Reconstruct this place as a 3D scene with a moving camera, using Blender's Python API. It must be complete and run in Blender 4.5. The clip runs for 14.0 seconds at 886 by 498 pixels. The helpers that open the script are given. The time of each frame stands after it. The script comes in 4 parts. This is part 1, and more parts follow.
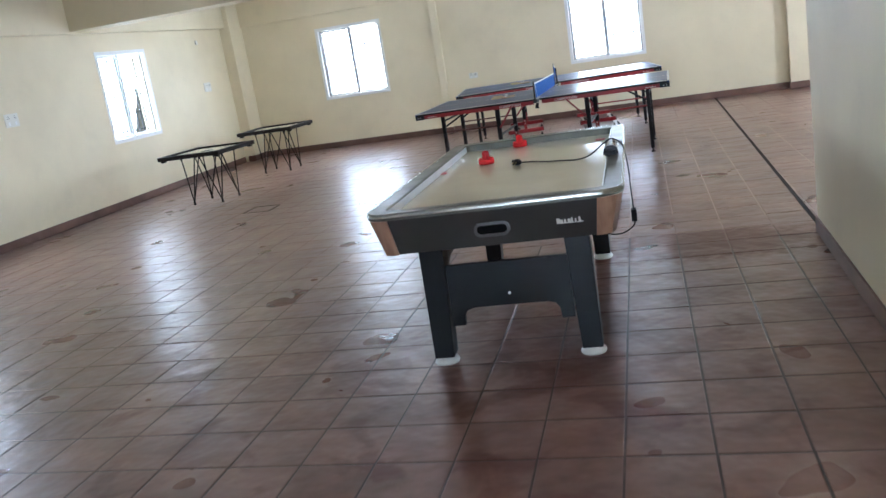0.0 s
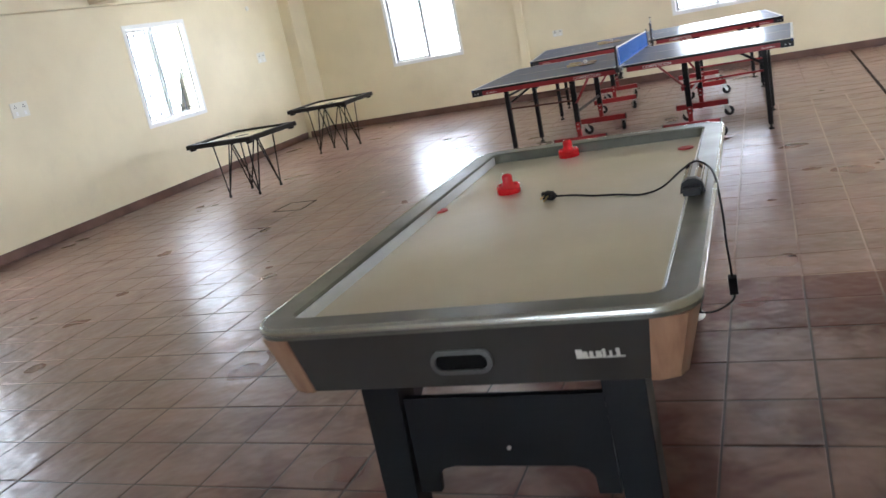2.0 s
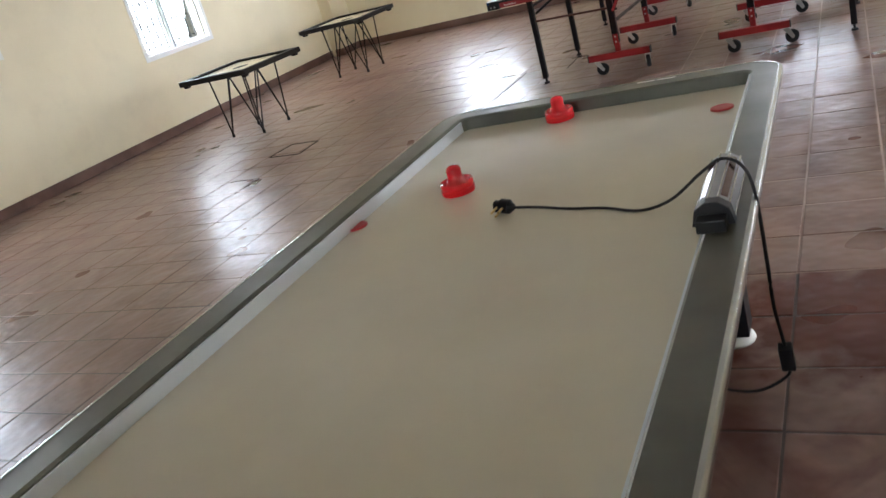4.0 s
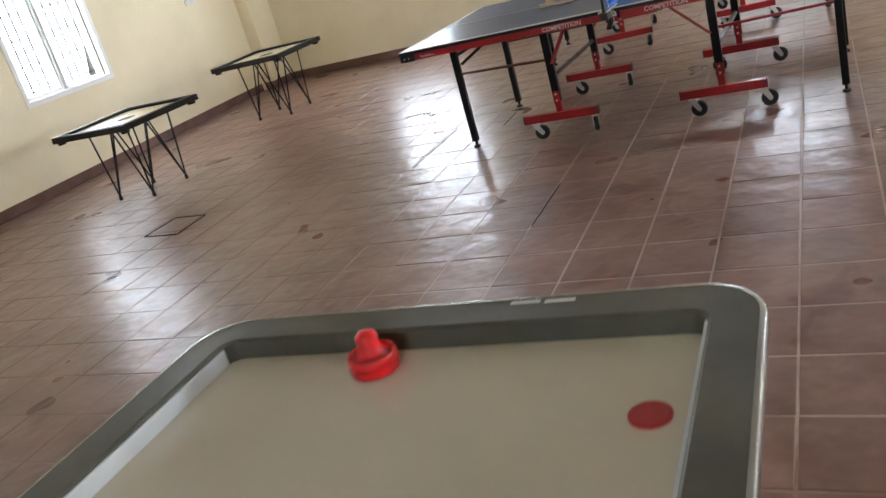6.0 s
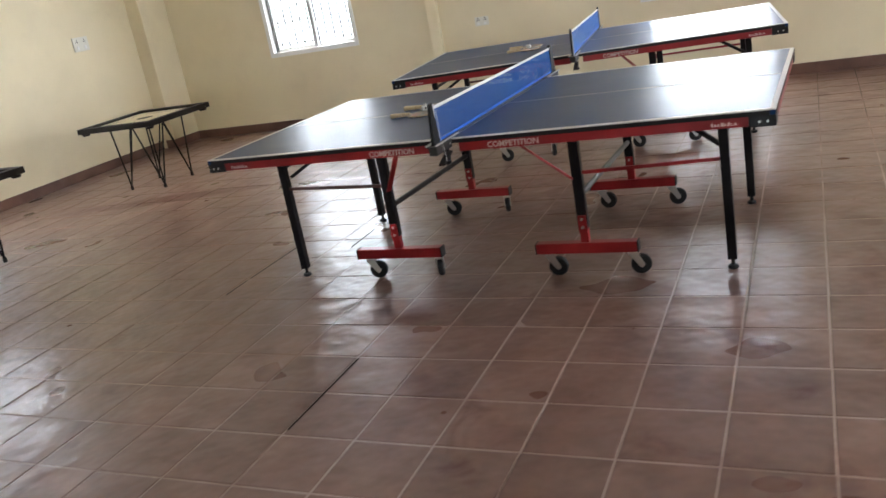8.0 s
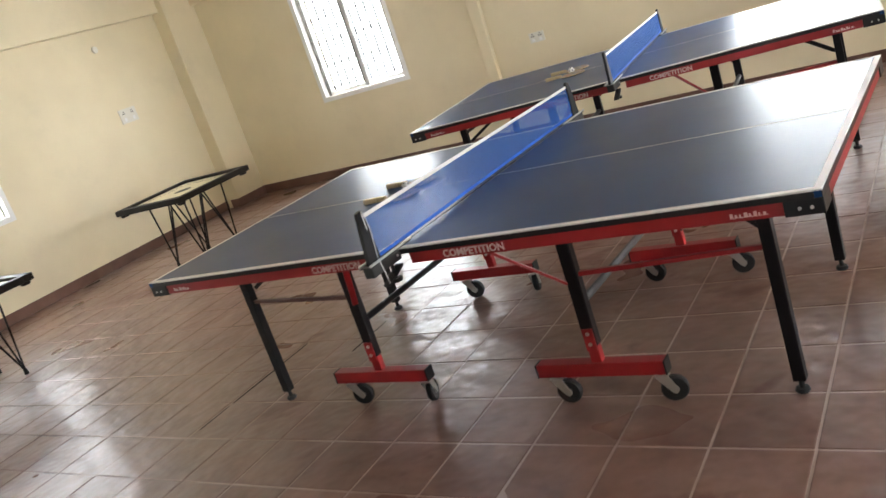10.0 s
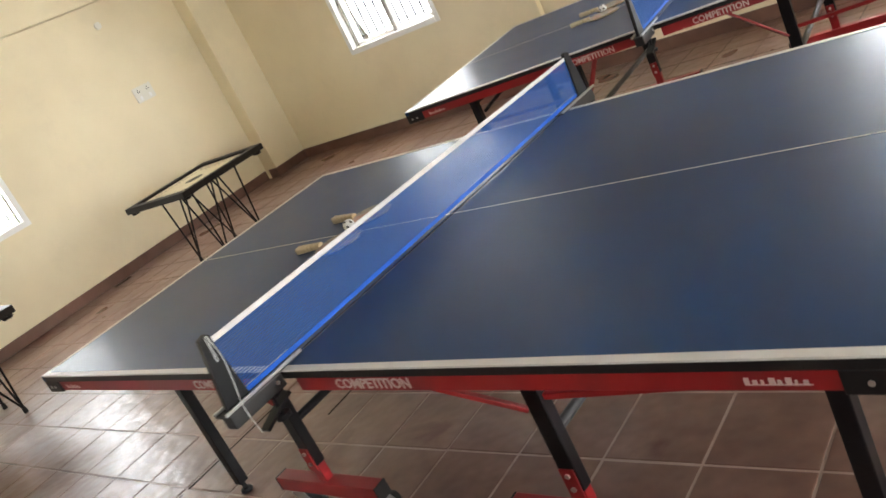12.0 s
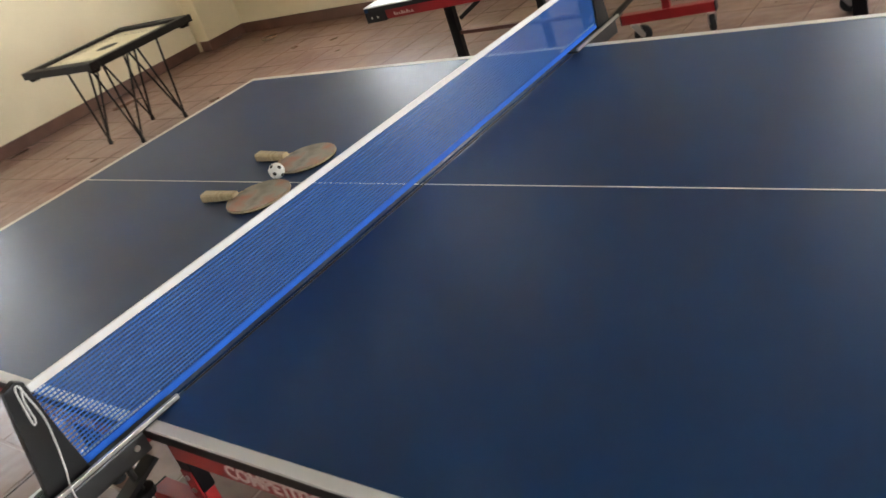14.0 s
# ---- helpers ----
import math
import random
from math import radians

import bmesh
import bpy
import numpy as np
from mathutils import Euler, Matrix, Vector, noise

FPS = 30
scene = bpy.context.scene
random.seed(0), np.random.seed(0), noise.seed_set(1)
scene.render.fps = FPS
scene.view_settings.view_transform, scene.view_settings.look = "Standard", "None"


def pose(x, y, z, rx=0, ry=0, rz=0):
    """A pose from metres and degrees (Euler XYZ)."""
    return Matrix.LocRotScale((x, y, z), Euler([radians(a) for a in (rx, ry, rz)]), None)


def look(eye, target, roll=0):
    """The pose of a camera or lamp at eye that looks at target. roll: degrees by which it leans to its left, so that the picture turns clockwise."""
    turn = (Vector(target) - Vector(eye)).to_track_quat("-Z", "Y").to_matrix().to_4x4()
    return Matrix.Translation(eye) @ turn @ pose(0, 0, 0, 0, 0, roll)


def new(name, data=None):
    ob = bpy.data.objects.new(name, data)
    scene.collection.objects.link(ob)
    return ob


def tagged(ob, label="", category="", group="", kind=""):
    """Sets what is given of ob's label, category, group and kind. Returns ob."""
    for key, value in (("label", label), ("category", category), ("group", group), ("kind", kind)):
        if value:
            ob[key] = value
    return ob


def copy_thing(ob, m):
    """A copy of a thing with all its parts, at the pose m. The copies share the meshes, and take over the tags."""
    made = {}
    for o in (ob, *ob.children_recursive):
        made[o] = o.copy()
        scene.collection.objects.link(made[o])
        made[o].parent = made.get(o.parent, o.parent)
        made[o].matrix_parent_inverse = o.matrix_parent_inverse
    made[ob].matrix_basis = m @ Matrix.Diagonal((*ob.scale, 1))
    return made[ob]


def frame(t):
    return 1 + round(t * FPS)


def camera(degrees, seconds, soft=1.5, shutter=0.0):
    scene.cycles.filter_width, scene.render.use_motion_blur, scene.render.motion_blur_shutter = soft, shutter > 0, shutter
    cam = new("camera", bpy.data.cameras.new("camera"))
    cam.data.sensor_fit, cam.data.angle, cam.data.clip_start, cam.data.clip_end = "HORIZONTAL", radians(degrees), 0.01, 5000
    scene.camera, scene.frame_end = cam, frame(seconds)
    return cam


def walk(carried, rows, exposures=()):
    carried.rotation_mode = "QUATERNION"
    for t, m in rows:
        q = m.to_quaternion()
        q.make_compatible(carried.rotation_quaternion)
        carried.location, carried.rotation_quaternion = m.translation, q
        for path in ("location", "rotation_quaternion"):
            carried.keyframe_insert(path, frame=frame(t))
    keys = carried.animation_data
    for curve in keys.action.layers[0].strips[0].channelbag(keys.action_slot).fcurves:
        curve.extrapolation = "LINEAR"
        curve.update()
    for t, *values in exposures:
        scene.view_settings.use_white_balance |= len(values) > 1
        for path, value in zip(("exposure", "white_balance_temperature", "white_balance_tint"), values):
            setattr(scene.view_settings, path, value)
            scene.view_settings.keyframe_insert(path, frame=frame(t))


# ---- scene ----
cam = camera(54.5, 14.0, shutter=0.4)
PATH = [
    (0, (1.376, -10.003, 1.46), (0.835, -8.132, 1.004), -9.1),
    (0.5, (1.387, -9.568, 1.477), (0.819, -7.704, 1.026), -10.1),
    (1, (1.41, -9.082, 1.472), (0.748, -7.26, 0.98), -10.4),
    (1.5, (1.335, -8.631, 1.468), (0.612, -6.843, 0.941), -10.8),
    (2, (1.382, -8.247, 1.465), (0.593, -6.483, 0.95), -11.6),
    (2.2, (1.406, -8.071, 1.466), (0.578, -6.332, 0.925), -11.8),
    (4.3, (1.345, -6.869, 1.43), (0.39, -5.255, 0.734), -16.2),
    (4.5, (1.288, -6.715, 1.436), (0.358, -5.086, 0.741), -16.2),
    (5, (1.254, -6.394, 1.446), (0.398, -4.721, 0.759), -16.8),
    (5.5, (1.283, -6.009, 1.463), (0.399, -4.352, 0.776), -16.7),
    (6, (1.24, -5.64, 1.454), (0.333, -3.997, 0.762), -16.1),
    (6.5, (1.279, -5.289, 1.459), (0.377, -3.629, 0.8), -14.8),
    (7, (1.417, -4.932, 1.482), (0.48, -3.275, 0.868), -11.5),
    (7.5, (1.492, -4.571, 1.467), (0.594, -2.887, 0.869), -8.7),
    (8, (1.617, -4.209, 1.479), (0.758, -2.51, 0.867), -10.6),
    (8.2, (1.694, -4.109, 1.499), (0.771, -2.436, 0.908), -9.9),
    (10.3, (1.818, -2.761, 1.495), (0.666, -1.215, 0.962), -19.2),
    (10.5, (1.774, -2.628, 1.489), (0.616, -1.087, 0.955), -18.8),
    (11, (1.695, -2.307, 1.497), (0.524, -0.787, 0.933), -22.2),
    (11.5, (1.718, -2.004, 1.498), (0.404, -0.604, 0.936), -25.7),
    (12, (1.698, -1.753, 1.473), (0.339, -0.425, 0.85), -26.4),
    (12.5, (1.56, -1.431, 1.464), (0.3, -0.069, 0.717), -27.1),
    (13, (1.56, -1.16, 1.465), (0.3, 0.193, 0.702), -29.1),
    (13.5, (1.483, -1.078, 1.475), (0.114, 0.081, 0.591), -27.4),
    (14, (1.179, -1.204, 1.448), (-0.07, 0.072, 0.547), -19.6),
]
EXPOSURES = [(0.0, 0.12, 5300, 10), (1.5, 0.15, 5700, 12), (2.0, 0.2, 5800, 12), (5.0, 0.1, 6000, 12), (6.5, 0.08, 6150, 12), (8.0, -0.1, 6200, 12), (11.0, 0.1, 6700, 12), (12.0, 0.1, 6750, 12), (12.5, 0.42, 6700, 13), (13.0, 0.15, 6750, 13), (14.0, 0.02, 6700, 12)]
walk(cam, [(t, look(eye, target, roll)) for t, eye, target, roll in PATH], EXPOSURES)

# ---- world, sun, window lamps ----
world = bpy.data.worlds.new("sky")
scene.world = world
world.use_nodes = True
wn = world.node_tree.nodes
sky = wn.new("ShaderNodeTexSky")
sky.sky_type, sky.sun_disc, sky.sun_elevation, sky.sun_rotation = "NISHITA", False, radians(62), radians(120)
wn["Background"].inputs["Strength"].default_value = 0.15
world.node_tree.links.new(sky.outputs[0], wn["Background"].inputs["Color"])
sun = new("sun", bpy.data.lights.new("sun", "SUN"))
sun.data.energy, sun.data.angle, sun.data.color = 3.0, radians(0.53), (1.0, 0.95, 0.88)
sun.matrix_world = look((6, 14, 20), (0, 10, 0))

XL, YB, XR, YF, ZC = -5.90, 4.295, 8.2, -12.6, 2.78
SKEW = 1.375
LW = pose(XL, 1.7, 0, 0, 0, SKEW)
WALL_T = 0.24
# wall, start along the wall, width, sill height, head height
# The right and front windows are out of view, added to brighten the room.
WINDOWS = [("left", 0.145, 1.21, 0.845, 2.075), ("left", -4.1, 1.21, 0.845, 2.075),
           ("back", -4.418, 1.185, 0.84, 2.06), ("back", -0.132, 1.195, 0.84, 2.06), ("back", 4.2, 1.19, 0.84, 2.06),
           ("right", -3.5, 1.2, 0.84, 2.06), ("right", 1.0, 1.2, 0.84, 2.06), ("front", 0.2, 1.4, 0.84, 2.06)]
# left and back stand in for daylight; right and front are added fill
LAMP_W = {"left": 125.0, "back": 170.0, "right": 850.0, "front": 230.0}


def window_pose(side, s, w):
    """Origin at the sill's middle on the wall's inner face; local +y points outdoors."""
    if side == "left":
        return LW @ pose(0, s + w / 2 - 1.7, 0, 0, 0, 90)
    if side == "right":
        return pose(XR, s + w / 2, 0, 0, 0, -90)
    if side == "front":
        return pose(s + w / 2, YF, 0, 0, 0, 180)
    return pose(s + w / 2, YB, 0)


for side, s, w, z0, z1 in WINDOWS:
    lamp = new("window_daylight", bpy.data.lights.new("window_daylight", "AREA"))
    lamp.data.shape, lamp.data.size, lamp.data.size_y = "RECTANGLE", w + 0.5, z1 - z0 + 0.4
    lamp.data.energy, lamp.data.color = LAMP_W[side], (0.93, 0.97, 1.0)
    lamp.matrix_world = window_pose(side, s, w) @ pose(0, 0.42, (z0 + z1) / 2 + 0.1, -76, 0, 0)

# ---- materials ----


def mat(name, color, rough=0.5, metal=0.0, spec=0.5, coat=0.0):
    m = bpy.data.materials.new(name)
    m.use_nodes = True
    b = m.node_tree.nodes["Principled BSDF"]
    b.inputs["Base Color"].default_value = (*color, 1)
    b.inputs["Roughness"].default_value = rough
    b.inputs["Metallic"].default_value = metal
    b.inputs["Specular IOR Level"].default_value = spec
    b.inputs["Coat Weight"].default_value = coat
    return m


def noisy(m, stops, scale, detail=6, input_name="Base Color", mix=None, coords="Object", stretch=(1, 1, 1), distortion=0.0):
    """Drives an input by a noise through a ramp of (position, color)."""
    nt = m.node_tree
    b = nt.nodes["Principled BSDF"]
    tc = nt.nodes.new("ShaderNodeTexCoord")
    mp = nt.nodes.new("ShaderNodeMapping")
    mp.inputs["Scale"].default_value = stretch
    n = nt.nodes.new("ShaderNodeTexNoise")
    n.inputs["Scale"].default_value, n.inputs["Detail"].default_value = scale, detail
    n.inputs["Distortion"].default_value = distortion
    r = nt.nodes.new("ShaderNodeValToRGB")
    while len(r.color_ramp.elements) < len(stops):
        r.color_ramp.elements.new(0.5)
    for e, (p, c) in zip(r.color_ramp.elements, stops):
        e.position, e.color = p, (*c, 1) if len(c) == 3 else c
    nt.links.new(tc.outputs[coords], mp.inputs[0])
    nt.links.new(mp.outputs[0], n.inputs["Vector"])
    nt.links.new(n.outputs[0], r.inputs[0])
    nt.links.new(r.outputs[0], b.inputs[input_name])
    return r


def bumpy(m, scale, strength, distance=0.002, coords="Object", detail=4, stretch=(1, 1, 1)):
    nt = m.node_tree
    b = nt.nodes["Principled BSDF"]
    tc = nt.nodes.new("ShaderNodeTexCoord")
    mp = nt.nodes.new("ShaderNodeMapping")
    mp.inputs["Scale"].default_value = stretch
    n = nt.nodes.new("ShaderNodeTexNoise")
    n.inputs["Scale"].default_value, n.inputs["Detail"].default_value = scale, detail
    bp = nt.nodes.new("ShaderNodeBump")
    bp.inputs["Strength"].default_value, bp.inputs["Distance"].default_value = strength, distance
    nt.links.new(tc.outputs[coords], mp.inputs[0])
    nt.links.new(mp.outputs[0], n.inputs["Vector"])
    nt.links.new(n.outputs[0], bp.inputs["Height"])
    if b.inputs["Normal"].links:
        nt.links.new(b.inputs["Normal"].links[0].from_socket, bp.inputs["Normal"])
    nt.links.new(bp.outputs[0], b.inputs["Normal"])
    return bp


def set_ramp(r, stops):
    """Stops in rising order."""
    while len(r.color_ramp.elements) < len(stops):
        r.color_ramp.elements.new(0.5)
    for k, (p, c) in enumerate(stops):
        r.color_ramp.elements[k].position = p
    for k, (p, c) in enumerate(stops):
        r.color_ramp.elements[k].color = c


def grey(v):
    return (v, v, v)


M_WALL = mat("cream wall paint", (0.75, 0.66, 0.46), 0.6)


def wall_nodes():
    nt = M_WALL.node_tree
    b = nt.nodes["Principled BSDF"]
    tc = nt.nodes.new("ShaderNodeTexCoord")
    big = nt.nodes.new("ShaderNodeTexNoise")
    big.inputs["Scale"].default_value, big.inputs["Detail"].default_value = 0.9, 7
    r = nt.nodes.new("ShaderNodeValToRGB")
    r.color_ramp.elements[0].position, r.color_ramp.elements[0].color = 0.25, (0.66, 0.575, 0.395, 1)
    r.color_ramp.elements[1].position, r.color_ramp.elements[1].color = 0.6, (0.77, 0.68, 0.475, 1)
    nt.links.new(tc.outputs["Object"], big.inputs["Vector"])
    nt.links.new(big.outputs[0], r.inputs[0])
    # faint grey smudges from hands and damp
    n2 = nt.nodes.new("ShaderNodeTexNoise")
    n2.inputs["Scale"].default_value, n2.inputs["Detail"].default_value, n2.inputs["Roughness"].default_value = 1.7, 9, 0.7
    sm = nt.nodes.new("ShaderNodeMapRange")
    sm.inputs["From Min"].default_value, sm.inputs["From Max"].default_value = 0.54, 0.72
    sm.inputs["To Max"].default_value = 0.14
    mx = nt.nodes.new("ShaderNodeMix")
    mx.data_type = "RGBA"
    mx.inputs["B"].default_value = (0.42, 0.37, 0.28, 1)
    nt.links.new(tc.outputs["Object"], n2.inputs["Vector"])
    nt.links.new(n2.outputs[0], sm.inputs["Value"])
    nt.links.new(sm.outputs[0], mx.inputs["Factor"])
    nt.links.new(r.outputs[0], mx.inputs["A"])
    nt.links.new(mx.outputs["Result"], b.inputs["Base Color"])


wall_nodes()
bumpy(M_WALL, 2.5, 0.5, 0.012, detail=3)
bumpy(M_WALL, 60, 0.25, 0.002)
M_CEIL = mat("white ceiling paint", (0.74, 0.7, 0.6), 0.7)
bumpy(M_CEIL, 3, 0.3, 0.01)
M_SKIRT = mat("brown skirting", (0.12, 0.062, 0.045), 0.35)
noisy(M_SKIRT, [(0.3, (0.09, 0.045, 0.033)), (0.7, (0.17, 0.09, 0.065))], 4)
M_GROUT = mat("grout", (0.2, 0.13, 0.1), 0.42)


def grout_nodes():
    """Pale grout in the middle of the room, darker with distance from it, dirt-dark beyond the joint line in the south.
    """
    nt = M_GROUT.node_tree
    b = nt.nodes["Principled BSDF"]
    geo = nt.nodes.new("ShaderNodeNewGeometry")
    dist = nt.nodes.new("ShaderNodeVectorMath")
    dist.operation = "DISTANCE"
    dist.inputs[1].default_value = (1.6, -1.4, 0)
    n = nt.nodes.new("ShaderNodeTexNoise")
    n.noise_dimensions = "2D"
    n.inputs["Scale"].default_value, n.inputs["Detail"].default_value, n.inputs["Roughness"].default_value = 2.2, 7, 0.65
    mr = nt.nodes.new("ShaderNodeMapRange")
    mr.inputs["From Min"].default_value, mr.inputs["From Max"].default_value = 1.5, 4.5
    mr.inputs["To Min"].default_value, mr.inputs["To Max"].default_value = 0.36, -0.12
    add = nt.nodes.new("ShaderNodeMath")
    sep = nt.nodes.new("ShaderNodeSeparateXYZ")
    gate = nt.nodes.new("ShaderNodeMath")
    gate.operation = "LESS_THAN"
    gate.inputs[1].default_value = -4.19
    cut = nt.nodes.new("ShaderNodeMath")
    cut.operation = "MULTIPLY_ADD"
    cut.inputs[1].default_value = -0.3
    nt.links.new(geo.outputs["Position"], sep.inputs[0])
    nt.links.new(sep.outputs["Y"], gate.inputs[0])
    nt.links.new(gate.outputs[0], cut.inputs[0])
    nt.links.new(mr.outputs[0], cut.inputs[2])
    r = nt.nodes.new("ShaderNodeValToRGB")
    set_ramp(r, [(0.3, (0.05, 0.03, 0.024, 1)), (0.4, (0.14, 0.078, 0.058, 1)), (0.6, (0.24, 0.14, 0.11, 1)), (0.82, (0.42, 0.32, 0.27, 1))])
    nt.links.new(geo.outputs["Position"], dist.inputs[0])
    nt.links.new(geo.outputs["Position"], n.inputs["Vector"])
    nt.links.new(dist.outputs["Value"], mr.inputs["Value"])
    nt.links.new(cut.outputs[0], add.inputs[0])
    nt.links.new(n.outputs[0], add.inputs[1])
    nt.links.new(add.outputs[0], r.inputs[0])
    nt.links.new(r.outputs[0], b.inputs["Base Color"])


grout_nodes()
M_DARK = mat("black joint", (0.02, 0.015, 0.013), 0.9, spec=0.1)


def tile_material():
    m = mat("glazed terracotta tile", (0.2, 0.1, 0.07), 0.25, coat=0.0)
    nt = m.node_tree
    b = nt.nodes["Principled BSDF"]
    geo = nt.nodes.new("ShaderNodeNewGeometry")
    off = nt.nodes.new("ShaderNodeVectorMath")
    off.inputs[1].default_value = (0, 0, 7.37)
    nt.links.new(geo.outputs["Position"], off.inputs[0])
    n1 = nt.nodes.new("ShaderNodeTexNoise")
    n1.noise_dimensions = "2D"
    n1.inputs["Scale"].default_value, n1.inputs["Detail"].default_value = 3.6, 6
    n1.inputs["Distortion"].default_value = 0.2
    r1 = nt.nodes.new("ShaderNodeValToRGB")
    set_ramp(r1, [(0.1, (0.15, 0.074, 0.055, 1)), (0.5, (0.23, 0.128, 0.098, 1)), (0.9, (0.33, 0.2, 0.158, 1))])
    n2 = nt.nodes.new("ShaderNodeTexNoise")
    n2.noise_dimensions = "2D"
    n2.inputs["Scale"].default_value, n2.inputs["Detail"].default_value = 17, 3
    hsv = nt.nodes.new("ShaderNodeHueSaturation")
    oi = nt.nodes.new("ShaderNodeObjectInfo")
    vr = nt.nodes.new("ShaderNodeMapRange")
    vr.inputs["To Min"].default_value, vr.inputs["To Max"].default_value = 0.88, 1.12
    mul = nt.nodes.new("ShaderNodeMix")
    mul.data_type, mul.blend_type = "RGBA", "MULTIPLY"
    mul.inputs["Factor"].default_value = 0.3
    nt.links.new(off.outputs[0], n1.inputs["Vector"])
    nt.links.new(off.outputs[0], n2.inputs["Vector"])
    nt.links.new(n1.outputs[0], r1.inputs[0])
    nt.links.new(r1.outputs[0], mul.inputs["A"])
    nt.links.new(n2.outputs[0], mul.inputs["B"])
    nt.links.new(oi.outputs["Random"], vr.inputs["Value"])
    nt.links.new(vr.outputs[0], hsv.inputs["Value"])
    nt.links.new(mul.outputs["Result"], hsv.inputs["Color"])
    # muddy red-brown stains: scattered ones, and one streak on the way to the far corner
    n5 = nt.nodes.new("ShaderNodeTexNoise")
    n5.noise_dimensions = "2D"
    n5.inputs["Scale"].default_value, n5.inputs["Detail"].default_value, n5.inputs["Distortion"].default_value = 3.2, 6, 0.5
    st = nt.nodes.new("ShaderNodeMapRange")
    st.inputs["From Min"].default_value, st.inputs["From Max"].default_value = 0.58, 0.76
    st.inputs["To Max"].default_value = 0.7
    nt.links.new(off.outputs[0], n5.inputs["Vector"])
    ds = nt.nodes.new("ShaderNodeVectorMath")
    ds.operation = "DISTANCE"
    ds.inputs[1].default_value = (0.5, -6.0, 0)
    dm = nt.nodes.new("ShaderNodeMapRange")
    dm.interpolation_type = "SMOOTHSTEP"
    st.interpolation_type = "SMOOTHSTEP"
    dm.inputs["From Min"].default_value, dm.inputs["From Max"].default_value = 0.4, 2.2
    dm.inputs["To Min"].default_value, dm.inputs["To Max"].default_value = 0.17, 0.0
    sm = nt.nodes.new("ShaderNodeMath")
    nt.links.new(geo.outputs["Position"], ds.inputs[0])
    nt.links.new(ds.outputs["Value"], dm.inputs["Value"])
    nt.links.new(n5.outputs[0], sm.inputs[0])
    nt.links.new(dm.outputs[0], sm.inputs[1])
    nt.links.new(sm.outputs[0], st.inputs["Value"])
    mp = nt.nodes.new("ShaderNodeMapping")
    mp.vector_type = "TEXTURE"
    mp.inputs["Location"].default_value, mp.inputs["Rotation"].default_value, mp.inputs["Scale"].default_value = (-3.8, 1.4, 0), (0, 0, 0.275), (1.15, 0.15, 1)
    ln = nt.nodes.new("ShaderNodeVectorMath")
    ln.operation = "LENGTH"
    n6 = nt.nodes.new("ShaderNodeTexNoise")
    n6.noise_dimensions = "2D"
    n6.inputs["Scale"].default_value, n6.inputs["Detail"].default_value = 9, 6
    ad = nt.nodes.new("ShaderNodeMath")
    s2 = nt.nodes.new("ShaderNodeMapRange")
    s2.inputs["From Min"].default_value, s2.inputs["From Max"].default_value = 1.45, 1.3
    s2.inputs["To Max"].default_value = 0.92
    nt.links.new(geo.outputs["Position"], mp.inputs[0])
    nt.links.new(mp.outputs[0], ln.inputs[0])
    nt.links.new(off.outputs[0], n6.inputs["Vector"])
    nt.links.new(ln.outputs["Value"], ad.inputs[0])
    nt.links.new(n6.outputs[0], ad.inputs[1])
    nt.links.new(ad.outputs[0], s2.inputs["Value"])
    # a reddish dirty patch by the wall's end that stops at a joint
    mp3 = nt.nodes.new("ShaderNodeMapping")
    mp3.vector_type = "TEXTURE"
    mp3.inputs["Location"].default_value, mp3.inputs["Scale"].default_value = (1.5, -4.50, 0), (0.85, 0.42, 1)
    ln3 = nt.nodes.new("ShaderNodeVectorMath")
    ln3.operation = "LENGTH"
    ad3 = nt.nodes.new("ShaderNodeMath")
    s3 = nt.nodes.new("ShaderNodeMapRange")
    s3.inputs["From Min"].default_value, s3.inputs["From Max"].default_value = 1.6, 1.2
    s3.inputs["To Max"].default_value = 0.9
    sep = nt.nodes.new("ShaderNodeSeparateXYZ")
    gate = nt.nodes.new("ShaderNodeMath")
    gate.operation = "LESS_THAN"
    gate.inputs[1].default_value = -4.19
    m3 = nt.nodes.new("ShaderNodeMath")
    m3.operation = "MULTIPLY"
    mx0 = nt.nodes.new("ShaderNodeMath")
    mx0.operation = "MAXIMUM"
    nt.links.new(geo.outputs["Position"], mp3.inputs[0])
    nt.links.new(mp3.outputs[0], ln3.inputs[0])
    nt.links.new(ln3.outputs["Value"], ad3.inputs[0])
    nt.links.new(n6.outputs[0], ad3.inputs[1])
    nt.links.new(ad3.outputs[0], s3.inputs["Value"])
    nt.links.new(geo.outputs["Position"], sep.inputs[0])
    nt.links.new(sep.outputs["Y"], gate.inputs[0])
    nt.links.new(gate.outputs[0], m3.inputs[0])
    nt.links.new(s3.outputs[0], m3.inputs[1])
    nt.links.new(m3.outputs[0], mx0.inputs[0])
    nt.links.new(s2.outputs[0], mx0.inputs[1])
    mx = nt.nodes.new("ShaderNodeMath")
    mx.operation = "MAXIMUM"
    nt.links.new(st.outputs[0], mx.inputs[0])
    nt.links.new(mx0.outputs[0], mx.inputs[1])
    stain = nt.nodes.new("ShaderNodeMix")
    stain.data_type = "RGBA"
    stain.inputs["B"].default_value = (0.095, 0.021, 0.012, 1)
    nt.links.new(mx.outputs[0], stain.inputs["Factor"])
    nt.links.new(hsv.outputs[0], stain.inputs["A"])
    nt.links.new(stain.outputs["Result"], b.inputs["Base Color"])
    rr = nt.nodes.new("ShaderNodeMapRange")
    rr.inputs["From Min"].default_value, rr.inputs["From Max"].default_value = 0.0, 1.0
